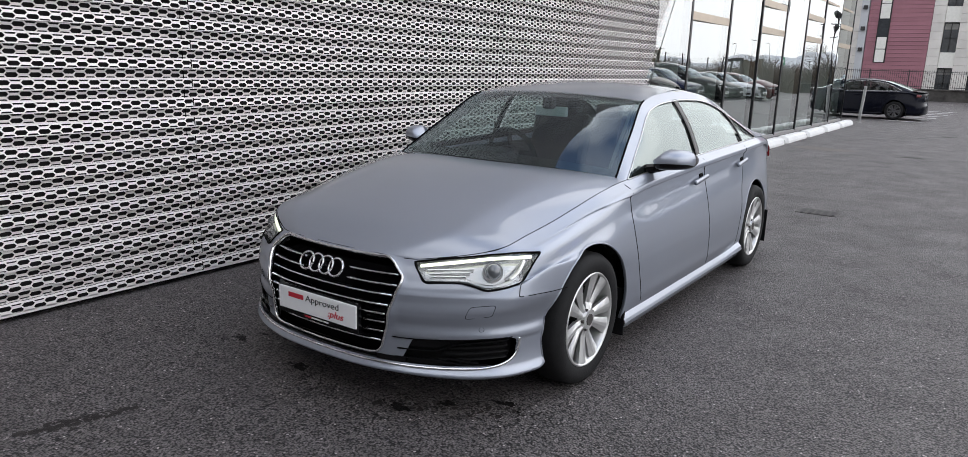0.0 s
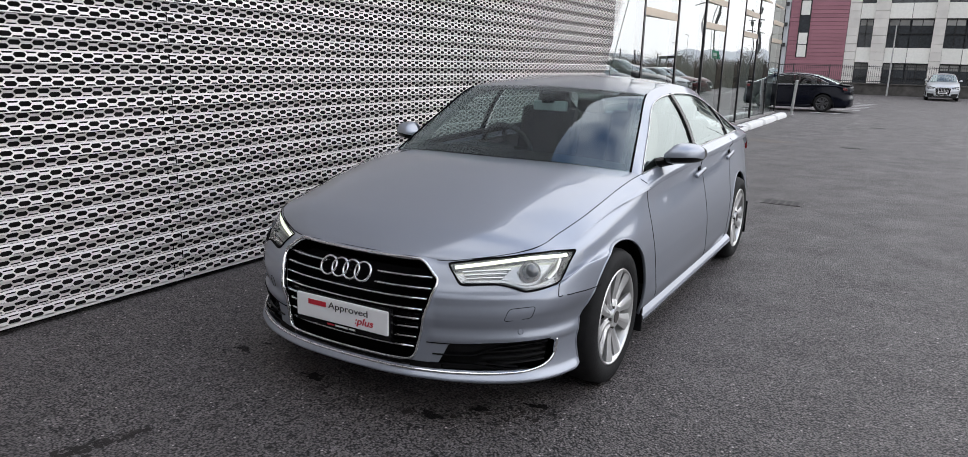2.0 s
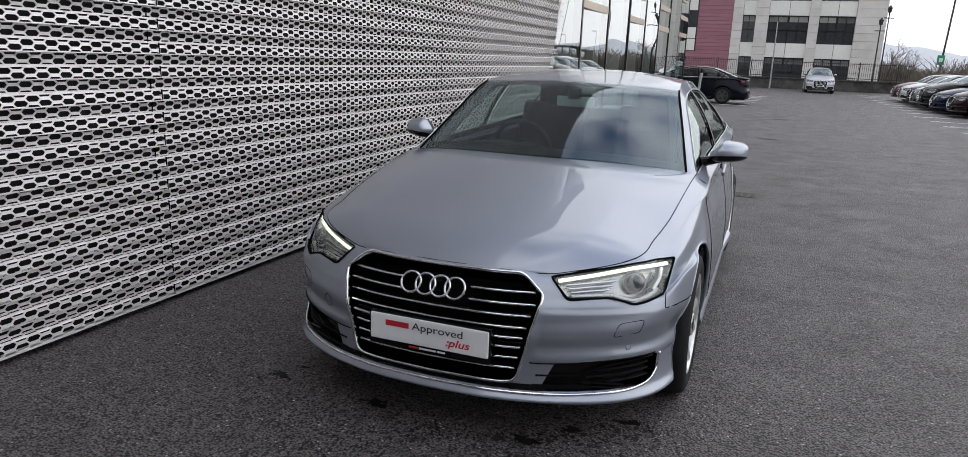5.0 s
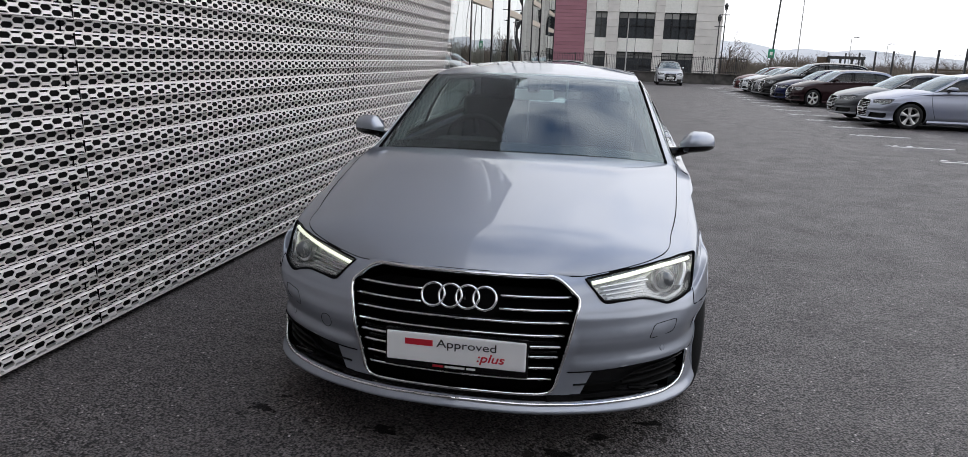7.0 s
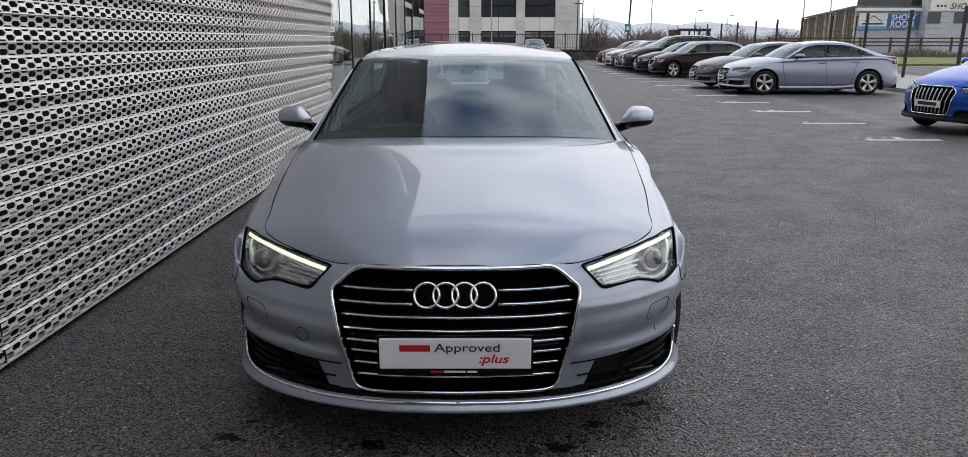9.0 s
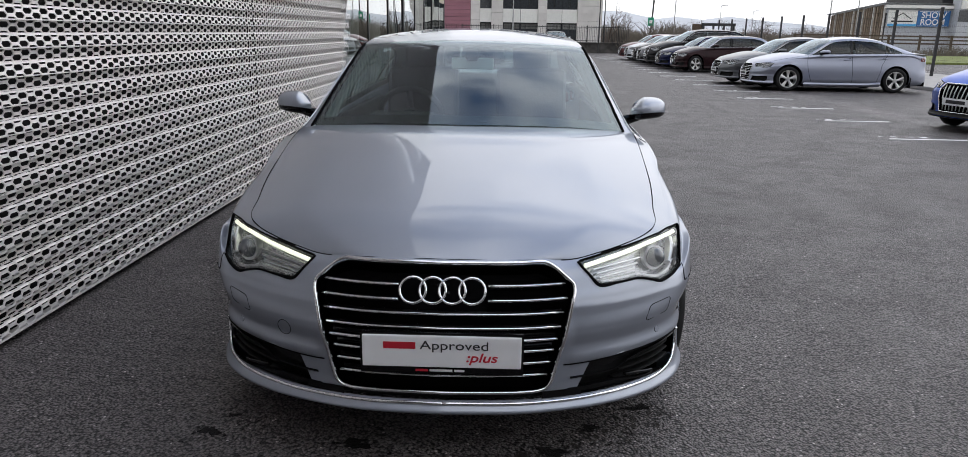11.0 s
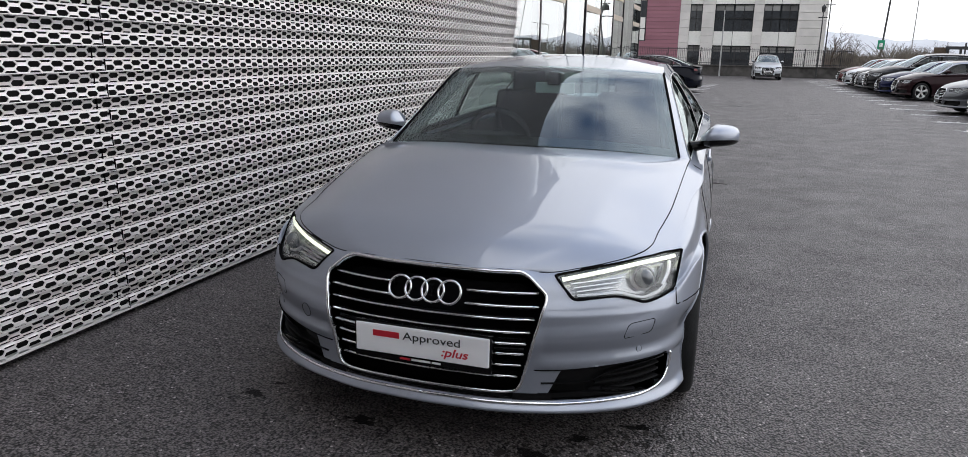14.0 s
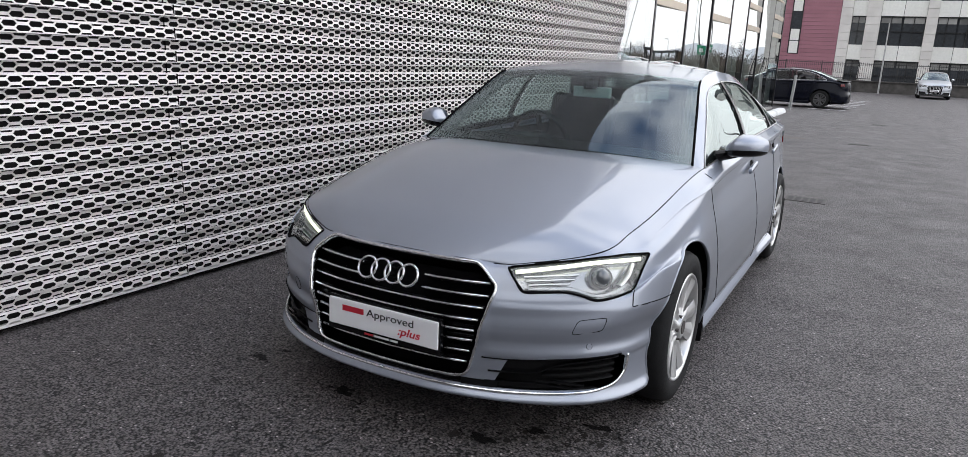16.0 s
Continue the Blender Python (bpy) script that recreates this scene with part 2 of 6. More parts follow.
M_IRON = mat("worn_cast_iron", (0.055, 0.050, 0.048), rough=0.6, metal=0.3, vary=0.3, scale=20, fine=0.3, fscale=80)
M_STEEL = mat("galvanised_steel", (0.42, 0.42, 0.42), rough=0.5, metal=0.7, vary=0.15, scale=5)
M_VOID = mat("dark_backing", (0.005, 0.005, 0.0055), rough=0.95, spec=0.1, vary=0.2)
M_FRAMEDK = mat("dark_mullion", (0.012, 0.012, 0.013), rough=0.35, vary=0.15)
M_TAN = mat("champagne_aluminium", (0.55, 0.46, 0.36), rough=0.35, metal=0.5, vary=0.05)
M_GLAZ = glass_mat("coated_glazing", (0.72, 0.82, 0.79), 0.48, sheen=(0.97, 0.99, 0.98))
M_SHOW = mat("white_showroom_lining", (0.72, 0.72, 0.70), rough=0.5, vary=0.05, scale=1)
M_WHITE = mat("white_road_paint", (0.72, 0.72, 0.72), rough=0.7, vary=0.12, scale=8, fine=0.15, fscale=60, bump=0.2)
M_KERB = mat("white_kerb_paint", (0.78, 0.78, 0.77), rough=0.6, vary=0.08, scale=5, bump=0.2, bscale=40)
M_CONC = mat("grey_concrete", (0.36, 0.35, 0.34), rough=0.85, vary=0.15, scale=3, bump=0.3, bscale=50)
M_STONE = mat("dark_rubble_stone", (0.07, 0.066, 0.062), rough=0.9, vary=0.5, scale=2.0, bump=0.8, bscale=6)
M_PINK = mat("pink_cladding", (0.32, 0.145, 0.18), rough=0.6, vary=0.06, scale=1, rand=0.07)
M_PANEL = mat("pale_stone_panel", (0.66, 0.64, 0.61), rough=0.7, vary=0.07, scale=1.5, rand=0.05)
M_WHPANEL = mat("white_spandrel", (0.80, 0.80, 0.76), rough=0.5, vary=0.05, rand=0.04)
M_DKGLASS = mat("office_window", (0.045, 0.050, 0.056), rough=0.05, vary=0.3, spec=0.8)
M_DKSTEEL = mat("dark_painted_steel", (0.03, 0.03, 0.032), rough=0.5, vary=0.2)
M_GRASS = mat("grass", (0.16, 0.19, 0.055), rough=0.9, vary=0.3, scale=4, fine=0.3, fscale=30)
M_BARK = mat("bark", (0.10, 0.075, 0.055), rough=0.9, vary=0.3, scale=9, bump=0.5)
M_TWIG = mat("bare_twigs", (0.165, 0.135, 0.115), rough=0.9, vary=0.3, scale=3, rand=0.1)
M_HEDGE = mat("winter_scrub", (0.175, 0.152, 0.125), rough=0.9, vary=0.35, scale=2, rand=0.12)
# distance haze is put into the hills' pale grey colour
M_HILL = mat("hazy_hill", (0.50, 0.52, 0.55), rough=1.0, vary=0.05, scale=0.01)
M_SHED = mat("pale_profiled_cladding", (0.50, 0.52, 0.55), rough=0.55, vary=0.05)
M_BLUESIGN = mat("blue_sign", (0.03, 0.14, 0.36), rough=0.4, vary=0.05)
M_BRICK = mat("weathered_timber_cladding", (0.30, 0.235, 0.175), rough=0.8, vary=0.25, scale=2)
M_GREEN = mat("green_sign", (0.02, 0.30, 0.16), rough=0.4, vary=0.05)


# ---- geometry helpers ----
def obj(name, verts, faces, material, parent=None, label="", smooth=False, kind=""):
    me = bpy.data.meshes.new(name)
    me.from_pydata([tuple(map(float, v)) for v in verts], [], [tuple(map(int, f)) for f in faces])
    if material is not None:
        me.materials.append(material)
    if smooth:
        me.polygons.foreach_set("use_smooth", [True] * len(me.polygons))
    me.update()
    ob = new(name, me)
    if parent is not None:
        ob.parent = parent
    if label or kind:
        tagged(ob, label, kind=kind)
    return ob


def part(name, bm, material, parent=None, label="", smooth=False, kind=""):
    me = bpy.data.meshes.new(name)
    bmesh.ops.recalc_face_normals(bm, faces=bm.faces)
    bm.to_mesh(me)
    bm.free()
    me.materials.append(material)
    if smooth:
        me.polygons.foreach_set("use_smooth", [True] * len(me.polygons))
    ob = new(name, me)
    if parent is not None:
        ob.parent = parent
    if label or kind:
        tagged(ob, label, kind=kind)
    return ob


def thing(name, m, label, category, group="", kind=""):
    ob = new(name)
    ob.empty_display_size = 0.1
    ob.matrix_basis = m
    return tagged(ob, label, category, group, kind)


def add_box(bm, x0, x1, y0, y1, z0, z1, bevel=0.0, seg=2):
    r = bmesh.ops.create_cube(bm, size=1.0)
    for v in r["verts"]:
        v.co = Vector(((x0 + x1) / 2 + v.co.x * (x1 - x0), (y0 + y1) / 2 + v.co.y * (y1 - y0), (z0 + z1) / 2 + v.co.z * (z1 - z0)))
    if bevel:
        es = list({e for v in r["verts"] for e in v.link_edges})
        bmesh.ops.bevel(bm, geom=es, offset=bevel, segments=seg, profile=0.7, affect="EDGES")
    return bm


def box(x0, x1, y0, y1, z0, z1, bevel=0.0, seg=2):
    return add_box(bmesh.new(), x0, x1, y0, y1, z0, z1, bevel, seg)


def cyl(p, q, r, r2=None, n=16, bm=None):
    bm = bm or bmesh.new()
    p, q = Vector(p), Vector(q)
    d = q - p
    m = Matrix.Translation((p + q) / 2) @ d.to_track_quat("Z", "Y").to_matrix().to_4x4()
    bmesh.ops.create_cone(bm, cap_ends=True, segments=n, radius1=r, radius2=r if r2 is None else r2, depth=d.length, matrix=m)
    return bm


def curve(xs, ys, x):
    """Smooth curve through the knots (cubic Hermite)."""
    xs, ys, x = np.asarray(xs, float), np.asarray(ys, float), np.asarray(x, float)
    h = np.diff(xs)
    d = np.diff(ys) / h
    m = np.empty_like(ys)
    m[0], m[-1] = d[0], d[-1]
    m[1:-1] = np.where(d[:-1] * d[1:] > 0, 2 * d[:-1] * d[1:] / np.where(np.abs(d[:-1] + d[1:]) < 1e-12, 1, d[:-1] + d[1:]), 0)
    i = np.clip(np.searchsorted(xs, x) - 1, 0, len(h) - 1)
    t = np.clip((x - xs[i]) / h[i], 0, 1)
    return (2 * t**3 - 3 * t**2 + 1) * ys[i] + (t**3 - 2 * t**2 + t) * h[i] * m[i] + (-2 * t**3 + 3 * t**2) * ys[i + 1] + (t**3 - t**2) * h[i] * m[i + 1]


def spline(pts, n, closed=False):
    """Catmull-Rom through points, n samples."""
    p = np.asarray(pts, float)
    k = len(p)
    seg = k if closed else k - 1
    out = []
    for t in np.linspace(0, seg, n, endpoint=not closed):
        i = min(int(t), seg - 1)
        f = t - i
        if closed:
            a, b, c, d = p[(i - 1) % k], p[i % k], p[(i + 1) % k], p[(i + 2) % k]
        else:
            a, b, c, d = p[max(i - 1, 0)], p[i], p[i + 1], p[min(i + 2, k - 1)]
        out.append(0.5 * (2 * b + (c - a) * f + (2 * a - 5 * b + 4 * c - d) * f * f + (3 * b - 3 * c + d - a) * f**3))
    return np.array(out)


def poly_loop(pts, step):
    """Closed polyline resampled at about that step, corners kept."""
    p = np.asarray(pts, float)
    out = []
    for a, b in zip(p, np.roll(p, -1, 0)):
        n = max(1, int(round(np.linalg.norm(b - a) / step)))
        out += [a + (b - a) * i / n for i in range(n)]
    return np.array(out)


def rounded(pts, r, seg=4):
    """Closed polygon with its corners rounded."""
    p = np.asarray(pts, float)
    out = []
    for i in range(len(p)):
        a, b, c = p[i - 1], p[i], p[(i + 1) % len(p)]
        da, dc = a - b, c - b
        la, lc = np.linalg.norm(da), np.linalg.norm(dc)
        k = min(r, la * 0.45, lc * 0.45)
        s, e = b + da / la * k, b + dc / lc * k
        for t in np.linspace(0, 1, seg + 1):
            out.append((1 - t) ** 2 * s + 2 * t * (1 - t) * b + t * t * e)
    return np.array(out)


def tube(path, w, h, ups, closed=False, n=8):
    """A rounded bar along a path; w across, h along ups (one vector or one each)."""
    path = np.asarray(path, float)
    k = len(path)
    ups = np.broadcast_to(np.asarray(ups, float), path.shape)
    tan = np.roll(path, -1, 0) - np.roll(path, 1, 0) if closed else np.gradient(path, axis=0)
    tan /= np.linalg.norm(tan, axis=1)[:, None] + 1e-12
    side = np.cross(tan, ups)
    side /= np.linalg.norm(side, axis=1)[:, None] + 1e-12
    up = np.cross(side, tan)
    verts, faces = [], []
    for i in range(k):
        for j in range(n):
            a = 2 * math.pi * (j + 0.5) / n
            c, s = math.cos(a), math.sin(a)
            c, s = math.copysign(abs(c) ** 0.6, c), math.copysign(abs(s) ** 0.6, s)
            verts.append(path[i] + side[i] * c * w / 2 + up[i] * s * h / 2)
    for i in range(k if closed else k - 1):
        for j in range(n):
            a, b = i * n, ((i + 1) % k) * n
            faces.append((a + j, a + (j + 1) % n, b + (j + 1) % n, b + j))
    if not closed:
        faces.append(tuple(range(n))[::-1])
        faces.append(tuple((k - 1) * n + j for j in range(n)))
    return verts, faces


def grid_faces(r, c, flip=False, base=0):
    f = []
    for i in range(r - 1):
        for j in range(c - 1):
            q = (base + i * c + j, base + i * c + j + 1, base + (i + 1) * c + j + 1, base + (i + 1) * c + j)
            f.append(q[::-1] if flip else q)
    return f


def lathe(profile, n, axis="x"):
    """Revolve (along, radius) pairs about the axis."""
    verts, faces = [], []
    k = len(profile)
    for i in range(n):
        a = 2 * math.pi * i / n
        for d, r in profile:
            verts.append((d, r * math.cos(a), r * math.sin(a)))
    for i in range(n):
        for j in range(k - 1):
            a, b = i * k, ((i + 1) % n) * k
            faces.append((a + j, b + j, b + j + 1, a + j + 1))
    return verts, faces


def lettering(text, size, material, parent, m, shear=0.0, bold=0.0):
    cu = bpy.data.curves.new("lettering", "FONT")
    cu.body, cu.size, cu.extrude, cu.shear, cu.offset = text, size, 0.0008, shear, bold
    cu.align_x, cu.align_y = "LEFT", "BOTTOM_BASELINE"
    tmp = bpy.data.objects.new("tmp", cu)
    scene.collection.objects.link(tmp)
    dg = bpy.context.evaluated_depsgraph_get()
    me = bpy.data.meshes.new_from_object(tmp.evaluated_get(dg))
    bpy.data.objects.remove(tmp)
    me.materials.clear()
    me.materials.append(material)
    ob = new("lettering", me)
    ob.parent = parent
    ob.matrix_basis = m
    return ob


# ---- ground ----
obj("ground", [(-700, -300, 0), (700, -300, 0), (700, 1500, 0), (-700, 1500, 0)], [(0, 1, 2, 3)], M_ASPHALT, label="dark grey asphalt car park with fine pale aggregate", kind="structure")["category"] = "ground"

# ---- perforated screen wall ----
WALL_X, WALL_H, PITCH, ROW, DEPTH = -4.58, 11.4, 0.127, 0.02175, 0.050
PERIOD = 6 * ROW
SEAM, PANEL = 3.285, 30 * 0.127


def end_y(z):
    return 11.25 + 0.58 * (z - 1.39)


def honeycomb(columns, limit=None, rim=False):
    """One fold of the perforated sheet: front face, ledge, recessed face, ledge, with elongated hexagonal holes."""
    def fold(y, q):
        q = q / ROW
        if q <= 3:
            return (-0.008 * q / 3, y, q * ROW)
        if q <= 6:
            return (-0.008 - (DEPTH - 0.008) * (q - 3) / 3, y, 3 * ROW + 0.002)
        if q <= 9:
            return (-DEPTH * (1 - 0.2 * (q - 6) / 3), y, (q - 3) * ROW)
        return (-DEPTH * 0.8 * (12 - q) / 3, y, 6 * ROW - 0.002)
    a = PITCH / 2
    verts, faces = [], []
    for c in range(columns):
        y0 = (c + 0.5) * a
        for r in range(-1, 12):
            if (r + c) % 2:
                continue
            for up in (0, 1):
                lo, hi = (r + 1 if up else r), (r + 2 if up else r + 1)
                if lo < 0 or hi > 12:
                    continue
                mid = (r + 1) * ROW
                s = 1 if up else -1
                tip, cor, top = a * 2 / 3, a / 3, s * ROW
                ring = []
                for sg, yy, yi, k in ((-1, tip, 0.575, 0), (-1, cor, 0.380, 1), (1, cor, 0.380, 1), (1, tip, 0.575, 0)):
                    ring.append(((sg * yy, k * top), (sg * a * yi, k * top * 0.64)))
                for (o0, i0), (o1, i1) in zip(ring, ring[1:]):
                    n = len(verts)
                    for yy, qq in (o0, i0, i1, o1):
                        yv = y0 + yy
                        if limit is not None:
                            yv = min(yv, limit)
                        verts.append(fold(yv, mid + qq))
                    faces.append((n, n + 1, n + 2, n + 3) if up else (n, n + 3, n + 2, n + 1))
                    if rim and limit is None:
                        for j in (n + 1, n + 2):
                            x, yv, q = verts[j]
                            verts.append((x - 0.006, yv, q - 0.0005))
                        faces.append((n + 1, n + 2, n + 5, n + 4))
    # the bends stay solid: a narrow straight strip along each of them
    end = columns * a if limit is None else limit
    for x, xt, z0_, z1_ in ((0.0015, 0.0015, 0.0, 0.0045), (-0.0055, -0.015, 3 * ROW - 0.0045, 3 * ROW + 0.0035), (-DEPTH + 0.0015, -DEPTH + 0.0015, 3 * ROW + 0.002, 3 * ROW + 0.006)):
        n = len(verts)
        verts += [(x, 0.0, z0_), (x, end, z0_), (xt, end, z1_), (xt, 0.0, z1_)]
        faces.append((n, n + 1, n + 2, n + 3))
    return verts, faces


wall = tagged(new("wall_screen"), "folded perforated aluminium screen wall with elongated hexagonal holes", "wall", kind="structure")
wall.empty_display_size = 0.1
rows_n = int(WALL_H / PERIOD)
_v, _f = honeycomb(60)
base_ob = obj("perforated_panel", [(x, y, z) for x, y, z in _v], _f, M_MESH, wall)
rim_mesh = obj("perforated_panel", *honeycomb(60, rim=True), M_MESH, wall)
rim_mesh.location = (WALL_X, SEAM - PANEL, 0.045)
for r in range(rows_n):
    z = 0.045 + r * PERIOD
    for p in range(-2, 2):
        if r == 0 and p == -2:
            o = base_ob
        elif r == 0 and p == -1:
            continue
        else:
            o = new("perforated_panel", rim_mesh.data if p > -2 and r < 42 else base_ob.data)
            o.parent = wall
        o.location = (WALL_X, SEAM + p * PANEL, z)
    ystart = SEAM + 2 * PANEL
    span = end_y(z) - ystart
    if span > 0.03:
        vv, ff = honeycomb(int(span / (PITCH / 2)) + 1, span)
        obj("perforated_panel", [(WALL_X + x, ystart + y, z + q) for x, y, q in vv], ff, M_MESH, wall)
# seams where two sheets meet: a fine joint and a small clip on each fold
for p in range(0, 2):
    for r in range(0, 36):
        y, z = SEAM + p * PANEL, 0.045 + r * PERIOD
        part("seam_joint", box(WALL_X - 0.012, WALL_X + 0.0025, y - 0.0013, y + 0.0013, z + 0.001, z + 3 * ROW), M_GAP, wall)
        part("seam_joint", box(WALL_X - DEPTH - 0.004, WALL_X - DEPTH * 0.78, y - 0.0395, y - 0.0370, z + 3 * ROW, z + 6 * ROW), M_GAP, wall)
        part("seam_clip", box(WALL_X - 0.010, WALL_X - 0.004, y - 0.014, y + 0.014, z + 0.4 * ROW, z + 1.7 * ROW, 0.002, 1), M_STEEL, wall)
part("base_track", box(WALL_X - 0.050, WALL_X + 0.001, -8.2, end_y(0), 0.037, 0.0435, 0.001, 1), M_MESH, wall, "thin pale metal base track")
_bm = bmesh.new()
z0, z1 = 0.02, 0.045 + rows_n * PERIOD
v = [_bm.verts.new(c) for c in ((WALL_X + 0.006, end_y(z0), z0), (WALL_X + 0.006, end_y(z0) + 0.03, z0), (WALL_X + 0.006, end_y(z1) + 0.03, z1), (WALL_X + 0.006, end_y(z1), z1))]
_bm.faces.new(v)
bmesh.ops.solidify(_bm, geom=_bm.faces[:], thickness=0.075)
part("end_trim", _bm, M_SATIN, wall, "slanting metal edge trim")
obj("backing", [(WALL_X - 0.0745, y, z) for y, z in ((-8.2, 0.0), (end_y(0), 0.0), (end_y(z1), z1), (-8.2, z1))], [(0, 1, 2, 3)], M_BACK, wall)
part("inner_wall", box(-5.4, -4.93, -8.2, 9.0, 0.0, WALL_H - 0.05), M_VOID, wall)
part("coping", box(-5.4, WALL_X + 0.02, -8.2, end_y(z1), z1, z1 + 0.06, 0.005), M_SATIN, wall)

# ---- glazed showroom front ----
GX = -4.66
glazing = tagged(new("window_showroom"), "tall reflective showroom glazing with slim black mullions", "window", kind="structure")
MULL = [10.3, 12.9, 15.05, 17.25, 19.4, 21.6, 23.8, 26.2, 28.5]
GH = 9.6
for i, (ya, yb) in enumerate(zip(MULL, MULL[1:])):
    tilt = (0.046 + 0.006 * math.sin(i * 2.3)) * (yb - ya)
    vs = []
    for z in np.linspace(0.08, GH, 60):
        for f in np.linspace(0, 1, 13):
            # toughened glass is never quite flat
            wave = 0.0018 * math.sin(math.pi * f) * math.sin(4.3 * z + 1.7 * i) + 0.0010 * math.sin(2 * math.pi * f + i) * math.sin(2.1 * z)
            vs.append((GX + tilt * (f - 0.5) + 0.03 * z / GH + wave, ya + 0.02 + (yb - ya - 0.04) * f, z))
    obj("pane", vs, grid_faces(60, 13), M_GLAZ, glazing, smooth=True)
for y in MULL[1:]:
    part("mullion", box(GX - 0.09, GX + 0.075, y - 0.038, y + 0.038, 0.05, GH, 0.004), M_FRAMEDK, glazing)
for i, (ya, yb) in enumerate(zip(MULL, MULL[1:])):
    if i % 2 == 1:
        for zz in (2.50, 3.08):
            part("transom", box(GX + 0.005, GX + 0.06, ya + 0.036, yb - 0.036, zz - 0.07, zz + 0.07, 0.004), M_TAN, glazing, "champagne metal vent frame")
    part("transom", box(GX + 0.005, GX + 0.05, ya + 0.036, yb - 0.036, 3.60, 3.66, 0.004), M_TAN, glazing)
part("plinth", box(GX - 0.1, GX + 0.06, 9.0, 28.55, 0.0, 0.075, 0.006), M_CONC, glazing)
part("return_wall", box(-12, GX - 0.03, 28.53, 28.60, 0.0, GH), M_SHOW, glazing)
room = tagged(new("wall_showroom_inside"), "dim showroom interior behind the glazing", "wall", kind="structure")
part("back_wall", box(-12.2, -12.0, 8.7, 28.5, 0, GH), M_SHOW, room)
part("side_wall", box(-12.0, -5.41, 8.9, 9.1, 0, GH), M_SHOW, room)
obj("showroom_floor", [(-12, 9.1, 0.03), (GX - 0.11, 9.1, 0.03), (GX - 0.11, 28.5, 0.03), (-12, 28.5, 0.03)], [(0, 1, 2, 3)], M_SHOW, kind="structure", label="grey showroom floor behind the glass")
part("roof_showroom", box(-12.2, -4.95, -8.2, 28.7, GH + 0.1, GH + 0.5), M_CONC, None, "flat roof slab over the showroom", kind="structure")


# ---- kerb stones, bollard, drains ----
for i in range(6):
    y = 13.37 + i * 2.25
    x = -4.03
    bm = bmesh.new()
    prof = [(-0.13, 0.0), (-0.13, 0.10), (-0.09, 0.15), (0.04, 0.155), (0.11, 0.12), (0.14, 0.05), (0.14, 0.0)]
    rows = []
    for yy, k in ((0.0, 0.6), (0.08, 1.0), (1.92, 1.0), (2.0, 0.6)):
        rows.append([bm.verts.new((px * k, yy, pz * k)) for px, pz in prof])
    for a, b in zip(rows, rows[1:]):
        for j in range(len(prof) - 1):
            bm.faces.new((a[j], a[j + 1], b[j + 1], b[j]))
    bm.faces.new(rows[0])
    bm.faces.new(rows[-1][::-1])
    k = part("kerb_stone", bm, M_KERB)
    k.location = (x, y, 0)
    tagged(k, "white painted concrete kerb stone in front of the glazing", "kerb", "kerb stones along the showroom")
bol = thing("bollard", pose(-3.97, 28.2, 0, 0, 3.0, 0), "grey galvanised steel bollard at the end of the kerb", "bollard")
part("post", cyl((0, 0, 0), (0, 0, 1.2), 0.05, n=20), M_STEEL, bol, smooth=False)
part("cap", cyl((0, 0, 1.2), (0, 0, 1.212), 0.05, 0.035, n=20), M_STEEL, bol)
part("foot_plate", cyl((0, 0, 0), (0, 0, 0.012), 0.1, n=20), M_STEEL, bol)


def drain(x, y, w, d):
    g = thing("drain_grate", pose(x, y, 0), "worn cast iron drain grate set in the asphalt", "drain", "drain grates")
    part("rim", box(-w / 2, w / 2, -d / 2, d / 2, 0.002, 0.006, 0.001, 1), M_IRON, g)
    for i in range(5):
        xa = -w / 2 + 0.02 + i * (w - 0.04) / 5
        part("slot", box(xa + 0.012, xa + (w - 0.04) / 5 - 0.012, -d / 2 + 0.05, d / 2 - 0.05, 0.004, 0.0075), M_MATT, g)


drain(-1.57, 9.36, 0.44, 0.34)
drain(-1.32, 17.1, 0.40, 0.30)
drain(-1.07, 23.8, 0.40, 0.30)

# ---- parking bay lines ----
for i in range(18):
    y = 11.33 + 2.31 * i
    bm = bmesh.new()
    add_box(bm, 3.52, 4.68, y - 0.05, y + 0.05, 0.001, 0.005)
    rngl = np.random.RandomState(40 + i)
    for k in range(4):
        xa = 3.42 + 0.2 * k + 0.08 * rngl.rand()
        add_box(bm, xa, xa + 0.06 + 0.08 * rngl.rand(), y + 0.16 + 0.08 * rngl.rand(), y + 0.22 + 0.1 * rngl.rand(), 0.001, 0.004)
    l = part("bay_line", bm, M_WHITE)
    tagged(l, "worn white painted parking bay line", "road marking", "parking bay lines", "structure")
for i in range(7):
    y = 30.6 + i * 1.7
    l = part("hatch_line", box(-3.6 + 0.1 * i, -2.3 + 0.1 * i, y - 0.06, y + 0.06, 0.001, 0.005), M_WHITE)
    tagged(l, "faded white hatching line on the asphalt", "road marking", "hatching lines", "structure")


# ---- oil stains ----
M_STAIN = mat("oil_stain", (0.006, 0.0055, 0.0055), rough=0.6, spec=0.2, vary=0.4, scale=14, bump=0.5, bscale=150)
M_RUST = mat("dry_spill_stain", (0.020, 0.016, 0.015), rough=0.7, vary=0.4, scale=14, bump=0.5, bscale=150)


